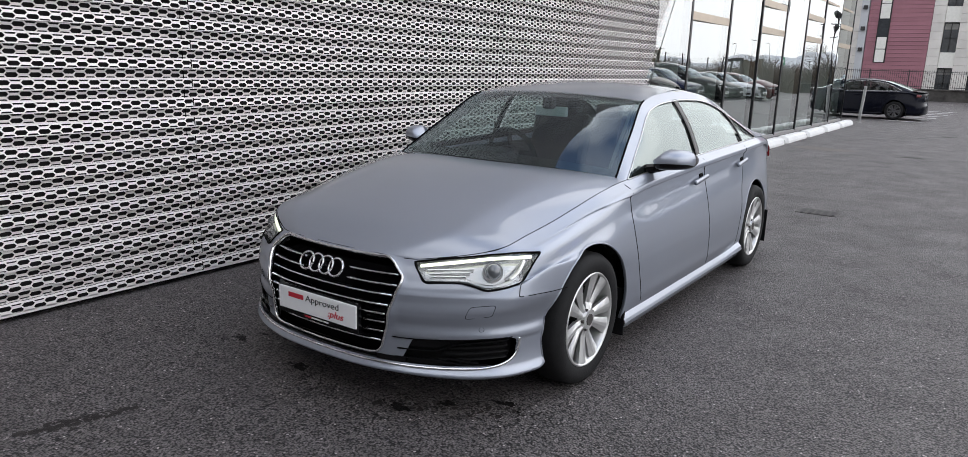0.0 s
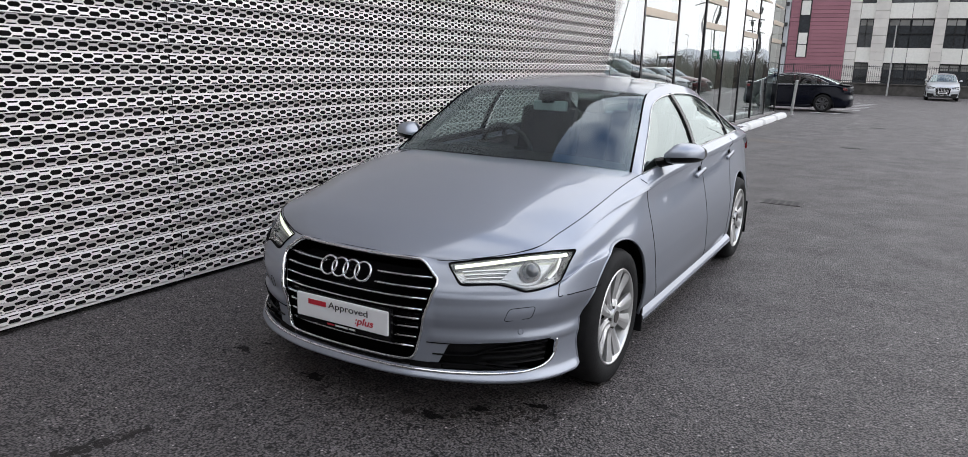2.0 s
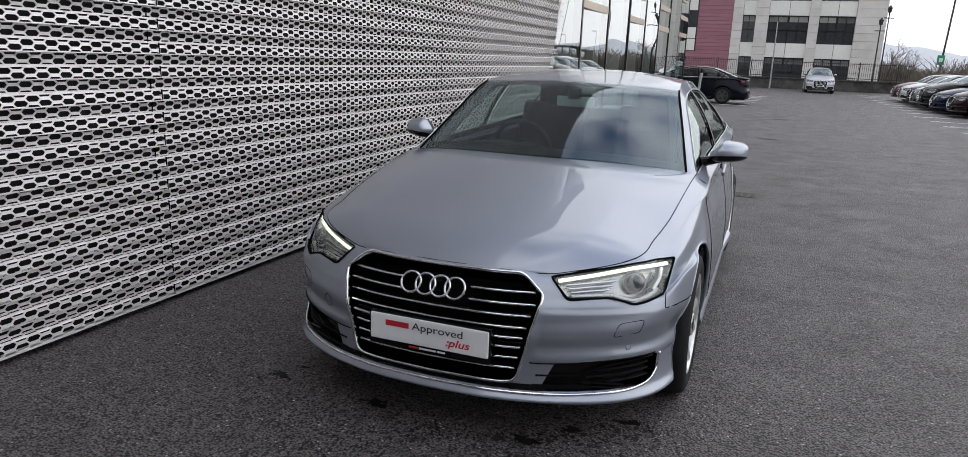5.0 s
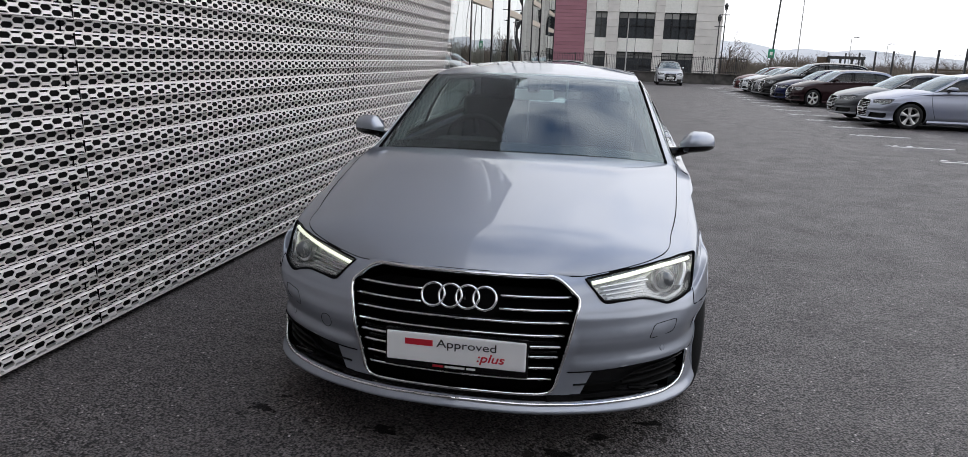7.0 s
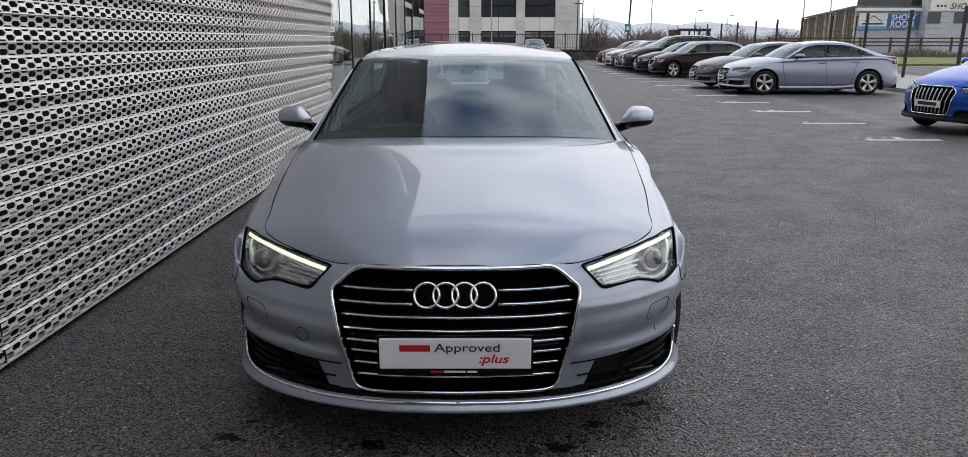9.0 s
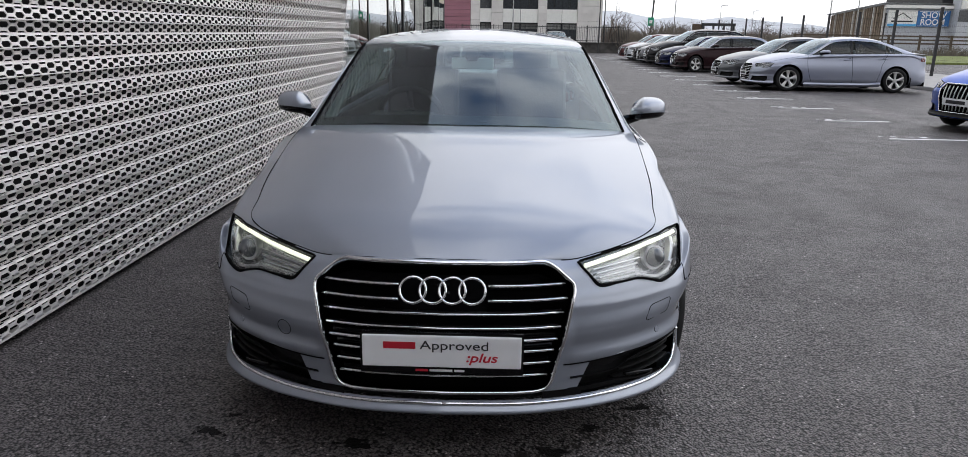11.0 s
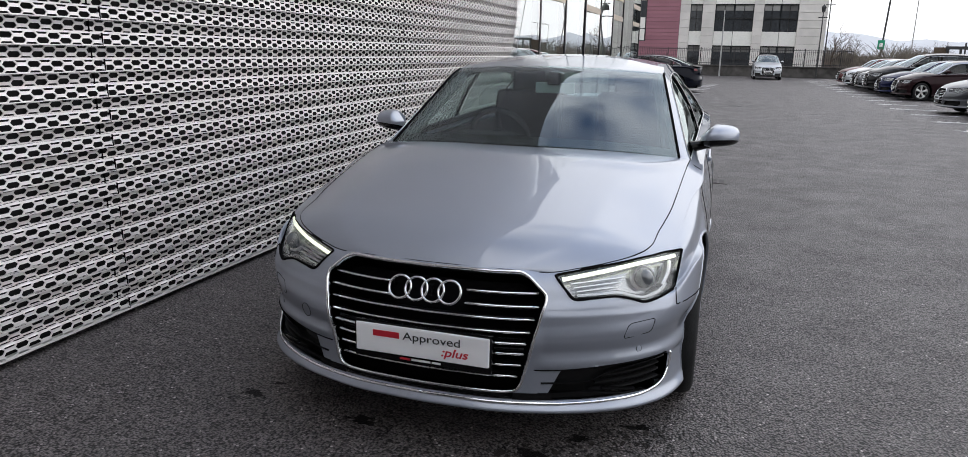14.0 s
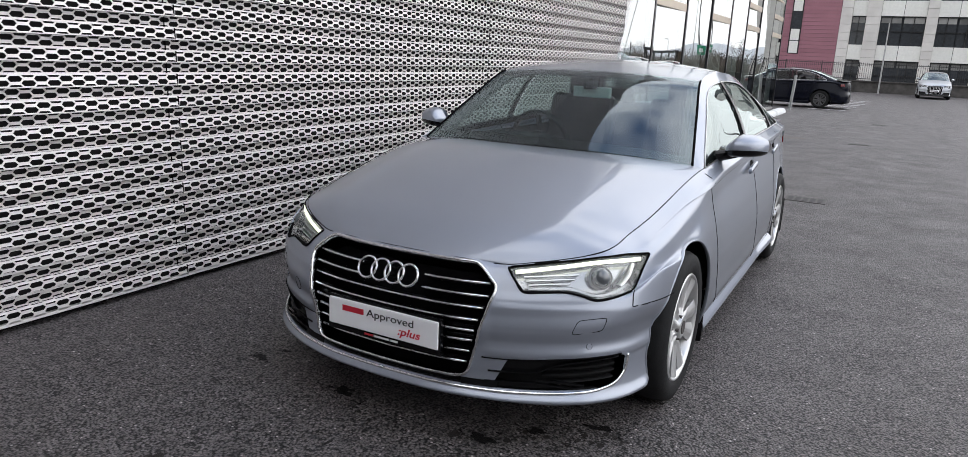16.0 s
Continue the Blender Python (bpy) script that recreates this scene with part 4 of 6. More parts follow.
class Shell:
    """The lower body of a saloon as rows of outlines; half of it, mirrored by the users."""

    def __init__(self, ns=240, nw=56):
        k = np.arange(len(OUT_U))
        t = np.linspace(0, len(k) - 1, 2000)
        pts = spline(list(zip(OUT_U, OUT_V)), 2000)
        pts[:, 0] = np.maximum(pts[:, 0], 0)
        d = np.concatenate([[0], np.cumsum(np.linalg.norm(np.diff(pts, axis=0), axis=1))])
        k = np.linspace(0, 1, ns)
        s = d[-1] * np.interp(k, [0, 0.50, 0.58, 0.85, 1], [0, 0.34, 0.63, 0.80, 1])
        u, v = np.interp(s, d, pts[:, 0]), np.interp(s, d, pts[:, 1])
        tu, tv = np.gradient(u), np.gradient(v)
        ln = np.hypot(tu, tv)
        nu, nv = tv / ln, -tu / ln
        nu[0], nv[0], nu[-1], nv[-1] = 0, -1, 0, 1
        f_all = 1 - smooth01(0.25, 0.62, v)
        r = smooth01(4.25, 4.75, v)
        top = curve(SHUT_V, SHUT_W, v)
        zc = top - 0.038
        i = np.arange(13)
        ii = np.linspace(0, 12, nw)
        W, O = np.empty((13, ns)), np.empty((13, ns))
        for a in i:
            ws = SIDE_W[a] if a < 8 else (zc - 0.10, zc - 0.025, zc, zc + 0.010, top)[a - 8]
            ws = np.minimum(ws, zc - 0.03 - 0.015 * (8 - a)) if a < 8 else ws
            fw = FRONT_W[a] + (top - 0.735) * (a / 12) ** 2
            so = WING_O[a] + (SIDE_O[a] - WING_O[a]) * smooth01(1.15, 1.75, v) if a < 12 else curve([0.2, 0.4, 0.575, 1.0, 1.3, 1.6, 5.0], [-0.11, -0.135, -0.15, -0.140, -0.128, -0.118, -0.118], v)
            so = so - (1 - smooth01(0.95, 1.55, v)) * (0, 0, 0, 0, 0, 0, 0, 0.004, 0.010, 0.018, 0.030, 0.030, 0)[a]
            f = f_all if a > 5 else 1 - smooth01(0.50 + 0.02 * a, 0.66, v)
            fw = fw - (0.016, 0.013, 0.008, 0.003)[a] * smooth01(0.40, 0.75, u) if a < 4 else fw
            W[a] = f * fw + r * REAR_W[a] + (1 - f - r) * ws
            O[a] = f * FRONT_O[a] + r * REAR_O[a] + (1 - f - r) * so
        Wf = np.array([curve(i, W[:, j], ii) for j in range(ns)]).T
        Of = np.array([curve(i, O[:, j], ii) for j in range(ns)]).T
        # waist crease: a narrow undercut below the shoulder, fading out downwards
        run = curve([0.0, 0.60, 1.0, 1.28, 1.5, 5.0], [11.0, 11.0, 10.4, 9.4, 8.97, 8.97], v)[None] - ii[:, None]
        crease = -0.022 * np.where(run < 0, 0, np.where(run < 0.18, run / 0.18, np.clip(1 - (run - 0.18) / 3.1, 0, 1)))
        Of = Of + crease * (smooth01(0.56, 1.35, v) * (1 - smooth01(4.3, 4.7, v)))[None]
        # bumper: an edge under the lamps and a ledge over the air intakes
        step = np.interp(Wf, [0.30, 0.383, 0.390, 0.412, 0.448, 0.50, 0.55, 0.580, 0.600, 0.635], [0.0, 0.0, 0.006, 0.006, -0.006, -0.008, -0.001, 0.004, 0.001, 0.0])
        Of = Of + step * (smooth01(0.40, 0.45, u) * (1 - smooth01(0.50, 0.72, v)))[None]
        sill = 0.004 * np.exp(-((ii - 3.9) / 0.45) ** 2)
        Of = Of + sill[:, None] * (smooth01(1.4, 1.6, v) * (1 - smooth01(3.2, 3.5, v)))[None]
        self.P = np.stack([np.maximum(u + nu * Of, 0), v + nv * Of, Wf], -1)
        self.ns, self.nw = ns, nw
        lv = np.linspace(0.19, 0.80, 121)
        self.lv = lv
        self.U = np.empty((121, ns))
        self.V = np.empty((121, ns))
        for j in range(ns):
            self.U[:, j] = np.interp(lv, Wf[:, j], self.P[:, j, 0])
            self.V[:, j] = np.interp(lv, Wf[:, j], self.P[:, j, 1])

    def at(self, u, w):
        """The front's surface at a distance u from the middle and a height w."""
        k = np.clip((w - self.lv[0]) / (self.lv[1] - self.lv[0]), 0, 119.999)
        a = int(k)
        f = k - a
        U = self.U[a] * (1 - f) + self.U[a + 1] * f
        V = self.V[a] * (1 - f) + self.V[a + 1] * f
        m = int(np.argmax(U))
        return np.array([u, np.interp(abs(u), U[:m + 1], V[:m + 1]), w])

    def normal(self, u, w):
        e = 0.004
        a, b = self.at(u + e, w) - self.at(u - e, w), self.at(u, w + e) - self.at(u, w - e)
        n = np.cross(a, b)
        return n / np.linalg.norm(n)

    def side(self, v, w):
        """The flank's half-width at v along the car and height w."""
        j = int(np.argmin(np.abs(self.P[self.nw // 2, :, 1] - v) + (self.P[self.nw // 2, :, 0] < 0.3) * 9))
        return float(np.interp(w, self.P[:, j, 2], self.P[:, j, 0]))


SHELL = Shell(420, 132)
SHELL_LOW = Shell(170, 52)


def snap(px, py, loop, reach):
    """Move points that lie near a closed loop onto it; also tells which lie inside."""
    a = np.asarray(loop)
    b = np.roll(a, -1, 0)
    p = np.stack([px, py], -1)[:, None, :]
    ab = (b - a)[None]
    t = np.clip(((p - a[None]) * ab).sum(-1) / ((ab**2).sum(-1) + 1e-12), 0, 1)
    q = a[None] + t[..., None] * ab
    d = np.linalg.norm(q - p, axis=-1)
    k = d.argmin(1)
    dm = d[np.arange(len(px)), k]
    qm = q[np.arange(len(px)), k]
    return dm < reach, qm


def inside(px, py, loop):
    a = np.asarray(loop)
    b = np.roll(a, -1, 0)
    c = np.zeros(len(px), bool)
    for (x0, y0), (x1, y1) in zip(a, b):
        hit = ((y0 > py) != (y1 > py)) & (px < (x1 - x0) * (py - y0) / (y1 - y0 + 1e-12) + x0)
        c ^= hit
    return c


# outlines on the nose, as (distance from the middle, height)
LAMP = rounded([(0.447, 0.714), (0.59, 0.738), (0.726, 0.757), (0.80, 0.761), (0.868, 0.757), (0.862, 0.70), (0.856, 0.640), (0.81, 0.622), (0.76, 0.614), (0.715, 0.630), (0.661, 0.643), (0.59, 0.641), (0.524, 0.639)], 0.010)
GRILLE = rounded([(-0.33, 0.717), (0.33, 0.717), (0.365, 0.703), (0.428, 0.652), (0.432, 0.628), (0.362, 0.330), (0.345, 0.305), (0.31, 0.297), (-0.31, 0.297), (-0.345, 0.305), (-0.362, 0.330), (-0.432, 0.628), (-0.428, 0.652), (-0.365, 0.703)], 0.018)
INTAKE = rounded([(0.497, 0.380), (0.61, 0.385), (0.74, 0.391), (0.838, 0.393), (0.851, 0.385), (0.849, 0.305), (0.838, 0.279), (0.81, 0.268), (0.62, 0.266), (0.445, 0.268)], 0.008)
SLOT = rounded([(-0.40, 0.291), (0.40, 0.291), (0.40, 0.268), (-0.40, 0.268)], 0.003)


def arch_loop(v):
    return np.array([(v + ARCH_R * math.cos(a), HUB_W + ARCH_R * math.sin(a)) for a in np.linspace(0, 2 * math.pi, 72, endpoint=False)])


def front_patch(shell, loop, rows, cols, off, sgn=1, scale=1.0):
    """A skin that follows the nose inside a loop, set off by a distance."""
    a = np.asarray(loop)
    c = a.mean(0)
    a = c + (a - c) * scale
    w0, w1 = a[:, 1].min() + 1e-4, a[:, 1].max() - 1e-4
    verts = []
    for w in np.linspace(w0, w1, rows):
        xs = []
        for (x0, y0), (x1, y1) in zip(a, np.roll(a, -1, 0)):
            if (y0 > w) != (y1 > w):
                xs.append(x0 + (w - y0) / (y1 - y0) * (x1 - x0))
        lo, hi = min(xs), max(xs)
        for u in np.linspace(lo, hi, cols):
            p = shell.at(u, w) + shell.normal(u, w) * off
            verts.append((p[0] * sgn, p[1], p[2]))
    return verts, grid_faces(rows, cols, flip=sgn < 0)


def nose_path(shell, pts, off, sgn=1):
    out = [shell.at(u, w) + shell.normal(u, w) * off for u, w in pts]
    nrm = [shell.normal(u, w) for u, w in pts]
    m = np.array([sgn, 1, 1])
    return np.array(out) * m, np.array(nrm) * m


RAIL_V = [1.50, 1.85, 2.17, 2.45, 2.75, 3.1, 3.45, 3.8, 4.1, 4.42]
RAIL_U = [0.790, 0.705, 0.632, 0.607, 0.598, 0.592, 0.597, 0.625, 0.668, 0.730]
RAIL_W = [0.985, 1.205, 1.380, 1.418, 1.430, 1.420, 1.377, 1.275, 1.168, 1.058]


LONG_V = [1.50, 1.85, 2.17, 2.45, 2.75, 3.1, 3.6, 4.1, 4.45, 4.78]
LONG_W = [0.985, 1.205, 1.380, 1.418, 1.430, 1.432, 1.425, 1.385, 1.25, 1.055]
LONG_U = [0.790, 0.705, 0.632, 0.607, 0.600, 0.600, 0.605, 0.615, 0.66, 0.73]
STYLE = {"v": RAIL_V, "u": RAIL_U, "w": RAIL_W, "roof": 3.42, "back": 4.36, "last": 4.40}


def set_style(kind):
    """Saloon, or long roof with a steep tail."""
    if kind == "saloon":
        STYLE.update(v=RAIL_V, u=RAIL_U, w=RAIL_W, roof=3.42, back=4.36, last=4.40)
    else:
        STYLE.update(v=LONG_V, u=LONG_U, w=LONG_W, roof=4.10, back=4.72, last=4.76)


def rail(v):
    return np.array([curve(STYLE["v"], STYLE["u"], v), v, curve(STYLE["v"], STYLE["w"], v)])


def belt(v):
    return np.array([0.838 - 0.03 * max(0, v - 3.6), v, float(curve(SHUT_V, SHUT_W, v))])


def flank(v, g):
    """Upper side of the cabin, from the waist (0) to the roof rail (1)."""
    b, r = belt(v), rail(v)
    p = b + (r - b) * g
    p[0] += 0.028 * math.sin(math.pi * g) * min(1, np.linalg.norm(r - b) / 0.3)
    return p


def roof_bow(v):
    return float(curve([1.5, 2.17, 2.8, 3.45, 4.42], [0.045, 0.030, 0.052, 0.045, 0.025], v))


def screen_pt(a, b):
    """Windscreen: a across from -1 to 1, b from foot to head."""
    v = 1.50 + (2.17 - 1.50) * b
    r = rail(v)
    bow = 0.19 * (1 - b) + 0.085 * b
    q = 1 - abs(a) ** 2.15
    return np.array([r[0] * a, v - bow * q, r[2] + (roof_bow(v) + 0.028 * math.sin(math.pi * b)) * ((1 - b) * (1 - abs(a) ** 3) + b * (1 - abs(a) ** 2.3))])


def roof_pt(a, b):
    v0 = 2.17 - 0.085 * (1 - a * a)
    v1 = STYLE["roof"] + 0.06 * (1 - a * a)
    v = v0 + (v1 - v0) * b
    r = rail(2.17 + (STYLE["roof"] - 2.17) * b)
    return np.array([r[0] * a, v, r[2] + roof_bow(v) * (1 - abs(a) ** 2.3)])


def back_pt(a, b):
    v = STYLE["roof"] + (STYLE["back"] - STYLE["roof"]) * b
    r = rail(v)
    return np.array([r[0] * a, v + (0.06 + 0.08 * b) * (1 - a * a), r[2] + roof_bow(v) * (1 - a * a)])


TOP = SHELL.P[-1]
_m = int(np.argmax(TOP[:, 1] > 1.53))
TOP = TOP[:_m + 1]
_len = np.concatenate([[0], np.cumsum(np.linalg.norm(np.diff(TOP, axis=0), axis=1))])
_corner = float(np.interp(0.40, TOP[:, 0], _len))


def top_at(d):
    return np.array([np.interp(d, _len, TOP[:, k]) for k in range(3)])


HOOD_END = top_at(_len[-1])
FOOT_W = 0.046


def foot(a):
    """Rear edge of the bonnet below the windscreen."""
    return np.array([HOOD_END[0] * a, HOOD_END[1] - 0.20 * (1 - abs(a) ** 2.15), HOOD_END[2] + FOOT_W * (1 - abs(a) ** 3)])


_bb = np.linspace(0, 1, 60)
_side = np.array([top_at(_corner + (_len[-1] - _corner) * q) for q in _bb])
_wt = 1 + 20 * np.exp(-_bb / 0.03) + 20 * np.exp((_bb - 1) / 0.03)
_fit_z = np.polyfit(_bb, _side[:, 2], 6, w=_wt)
_front = np.array([top_at(q * _corner) for q in _bb])
_fr_y, _fr_z = (np.polyfit(np.concatenate([-_bb[::-1], _bb]), np.concatenate([_front[::-1, k], _front[:, k]]), 10, w=np.concatenate([_wt[::-1], _wt])) for k in (1, 2))


def hood_pt(a, b):
    """Bonnet: a across, b from its nose to the screen; its rim follows the shut line."""
    def front(q):
        p = top_at(abs(q) * _corner)
        k = float(smooth01(0.75, 1.0, abs(q)))
        return np.array([math.copysign(p[0], q), np.polyval(_fr_y, q) * (1 - k) + p[1] * k, np.polyval(_fr_z, q) * (1 - k) + p[2] * k])

    def side_(bb, sg):
        p = top_at(_corner + (_len[-1] - _corner) * bb)
        return np.array([sg * p[0], p[1], np.polyval(_fit_z, bb)])
    c0, c1, d0, d1 = front(a), foot(a), side_(b, -1), side_(b, 1)
    q = (a + 1) / 2
    p = (1 - b) * c0 + b * c1 + (1 - q) * d0 + q * d1
    p = p - ((1 - q) * (1 - b) * front(-1) + q * (1 - b) * front(1) + (1 - q) * b * foot(-1) + q * b * foot(1))
    k = 1 - abs(a) ** 4.5
    swell = 4 * b * (1 - b)
    p[2] += 0.018 * max(0.0, 1 - a * a) ** 1.5 * swell
    p[2] += k * 0.040 * swell
    uc = 0.70 - 0.02 * b
    p[2] += 0.004 * math.exp(-((abs(a) - uc) / 0.09) ** 2) * math.sin(math.pi * b ** 0.8)
    return p


def surf(fn, na, nb, a0=-1, a1=1, b0=0, b1=1):
    return [fn(a, b) for b in np.linspace(b0, b1, nb) for a in np.linspace(a0, a1, na)], grid_faces(nb, na)


def wheel(parent, x, y, side, r=0.335, spokes=10, low=False, style="blade", alloy=None):
    """A tyre on an alloy rim; its face looks towards side along x."""
    w = thing("wheel", pose(x, y, r), "", "")
    w.parent = parent
    for k in ("label", "category"):
        if k in w:
            del w[k]
    alloy = alloy or M_ALLOY
    n = 28 if low else 64
    R, ri = r, r * 0.70
    s = side
    prof = [(-0.19, ri), (-0.205, ri + 0.02), (-0.212, (R + ri) / 2), (-0.20, R - 0.018), (-0.17, R - 0.003), (-0.10, R), (-0.04, R - 0.003), (-0.012, R - 0.018), (0.0, (R + ri) / 2), (-0.006, ri + 0.02), (-0.012, ri + 0.004), (-0.03, ri - 0.003)]
    v, f = lathe([(s * d, q) for d, q in prof], n)
    obj("tyre", v, f, M_RUBBER, w, smooth=True)
    prof = [(-0.012, ri + 0.004), (-0.006, ri), (-0.009, ri - 0.006), (-0.028, ri - 0.011), (-0.07, ri - 0.020), (-0.19, ri - 0.03)]
    v, f = lathe([(s * d, q) for d, q in prof], n)
    obj("rim", v, f, alloy, w, smooth=True)
    # shade between the spokes is put into the disc's near-black colour
    part("brake_disc", cyl((-s * 0.10, 0, 0), (-s * 0.12, 0, 0), ri * 0.70, n=n), M_RUBBER, w)
    part("barrel_back", cyl((-s * 0.17, 0, 0), (-s * 0.19, 0, 0), ri - 0.01, n=n), M_GAP, w)
    for i in range(spokes):
        a = 2 * math.pi * (i + 0.25) / spokes + (0.06 if i % 2 else -0.06) * (style == "blade")
        bm = bmesh.new()
        secs = []
        for q, wd, dp, fx in ((0.040, 0.017, 0.03, -0.020), (0.085, 0.022, 0.03, -0.030), (ri * 0.7, 0.033, 0.028, -0.022), (ri * 0.93, 0.044, 0.026, -0.014), (ri - 0.003, 0.052, 0.022, -0.012)):
            if spokes <= 6:
                wd *= 1.25
            secs.append([bm.verts.new((s * dx, q, ww)) for dx, ww in ((fx - dp, -wd * 0.9), (fx - 0.009, -wd), (fx, -wd * 0.22), (fx, wd * 0.22), (fx - 0.009, wd), (fx - dp, wd * 0.9))])
        for p, q in zip(secs, secs[1:]):
            for j in range(6):
                bm.faces.new((p[j], p[(j + 1) % 6], q[(j + 1) % 6], q[j]))
        bm.faces.new(secs[0])
        bm.faces.new(secs[-1])
        bm.transform(Matrix.Rotation(a, 4, "X"))
        part("spoke", bm, alloy, w)
    part("hub_cap", cyl((-s * 0.05, 0, 0), (-s * 0.012, 0, 0), 0.062, 0.05, n=n), alloy, w)
    if not low:
        part("centre_badge", cyl((-s * 0.012, 0, 0), (-s * 0.008, 0, 0), 0.03, n=24), M_BRAKE, w)
        for i in range(5):
            a = 2 * math.pi * (i + 0.5) / 5
            part("wheel_bolt", cyl((-s * 0.03, 0.052 * math.cos(a), 0.052 * math.sin(a)), (-s * 0.016, 0.052 * math.cos(a), 0.052 * math.sin(a)), 0.009, n=6), M_BRAKE, w)
    return w


def body_shell(car, shell, material):
    """Outer panels with wheel arches and openings for lamps, grille and air intakes."""
    P = shell.P.copy()
    nw, ns = shell.nw, shell.ns
    Q = P.reshape(-1, 3).copy()
    cell = 0.019 if ns > 200 else 0.036
    for v in AXLES:
        near, q = snap(Q[:, 1], Q[:, 2], arch_loop(v), cell * 0.62)
        near &= Q[:, 0] > 0.72
        Q[near, 1], Q[near, 2] = q[near, 0], q[near, 1]
    if ns > 200:
        for lp in (LAMP, GRILLE, INTAKE, SLOT):
            near, q = snap(Q[:, 0], Q[:, 2], lp, 0.0055)
            near &= Q[:, 1] < 0.75
            for i in np.nonzero(near)[0]:
                if 0.2 < q[i, 1] < 0.795:
                    Q[i] = shell.at(max(q[i, 0], 0), q[i, 1])
    faces = np.array(grid_faces(nw, ns))
    c = Q[faces].mean(1)
    kill = np.zeros(len(faces), bool)
    for v in AXLES:
        kill |= (np.hypot(c[:, 1] - v, c[:, 2] - HUB_W) < ARCH_R) & (c[:, 0] > 0.55)
    for lp in (LAMP, GRILLE, INTAKE, SLOT):
        kill |= inside(c[:, 0], c[:, 2], lp) & (c[:, 1] < 0.8)
    faces = faces[~kill]
    M = Q * np.array([-1, 1, 1])
    ob = obj("body", np.concatenate([Q, M]), np.concatenate([faces, faces[:, ::-1] + len(Q)]), material, car)
    bm = bmesh.new()
    bm.from_mesh(ob.data)
    bmesh.ops.remove_doubles(bm, verts=[v for v in bm.verts if abs(v.co.x) < 0.004], dist=0.0008)
    bm.to_mesh(ob.data)
    bm.free()
    ob.data.polygons.foreach_set("use_smooth", [True] * len(ob.data.polygons))


def nose_strip(sh, pts, w, h, off, sgn, n=40):
    path, nrm = nose_path(sh, spline(pts, n), off, sgn)
    return tube(path, w, h, nrm)


def lamp_inside(sh, car, sgn, low, lit):
    """What shows behind the clear lens: reflectors, projector, light strips."""
    inner = M_LOWREFL if low else M_REFL
    grp = obj("lamp_reflector", *front_patch(sh, LAMP, 14, 24, -0.06, sgn, 1.03), inner, car, smooth=True)
    lp = poly_loop(LAMP, 0.03)
    (pa, _), (pb, _) = nose_path(sh, lp, -0.004, sgn), nose_path(sh, lp, -0.062, sgn)
    k = len(lp)
    obj("lamp_tray", list(pa) + list(pb), [(i, (i + 1) % k, k + (i + 1) % k, k + i) for i in range(k)], inner, grp)
    obj("light_strip", *nose_strip(sh, [(0.475, 0.706), (0.60, 0.727), (0.73, 0.745), (0.85, 0.746)], 0.015 if lit else 0.008, 0.012, -0.014, sgn), M_DRL if lit else M_REFL, grp)
    if low:
        return
    obj("light_strip", *nose_strip(sh, [(0.535, 0.650), (0.60, 0.653), (0.67, 0.655), (0.715, 0.643), (0.76, 0.630), (0.81, 0.637), (0.838, 0.655)], 0.016, 0.02, -0.022, sgn), M_REFL, grp)
    for k in range(3):
        obj("lamp_blade", *nose_strip(sh, [(0.51 + 0.012 * k, 0.692 - 0.014 * k), (0.60, 0.700 - 0.015 * k), (0.69 - 0.01 * k, 0.705 - 0.016 * k)], 0.007, 0.03, -0.034, sgn, 14), M_SATIN, grp)
    obj("lamp_blade", *nose_strip(sh, [(0.838, 0.735), (0.842, 0.69), (0.825, 0.655)], 0.016, 0.03, -0.03, sgn, 14), M_SATIN, grp)
    c = sh.at(0.765, 0.700) * np.array([sgn, 1, 1])
    n = sh.normal(0.765, 0.700) * np.array([sgn, 1, 1])
    ax = np.array([0.28 * sgn, -0.95, 0.0]) * 0.6 + n * 0.4
    ax /= np.linalg.norm(ax)
    part("projector_bezel", cyl(c - n * 0.06, c - n * 0.06 + ax * 0.035, 0.044, 0.046, n=32), M_SATIN, grp, smooth=False)
    bm = bmesh.new()
    bmesh.ops.create_uvsphere(bm, u_segments=24, v_segments=12, radius=0.038, matrix=Matrix.Translation(Vector(c - n * 0.055 + ax * 0.028)))
    part("projector_lens", bm, mat_lens(), grp, smooth=True)


def mat_lens():
    if "projector_glass" not in bpy.data.materials:
        mat("projector_glass", (0.10, 0.11, 0.12), rough=0.04, spec=0.9, coat=1.0, vary=0.05)
    return bpy.data.materials["projector_glass"]


def side_strip(sh, pts, w, h, off, sgn, n=24):
    path = []
    for v, z in spline(pts, n):
        path.append(((sh.side(v, z) + off) * sgn, v, z))
    return tube(path, w, h, np.array([sgn, 0.0, 0.15]), n=6)


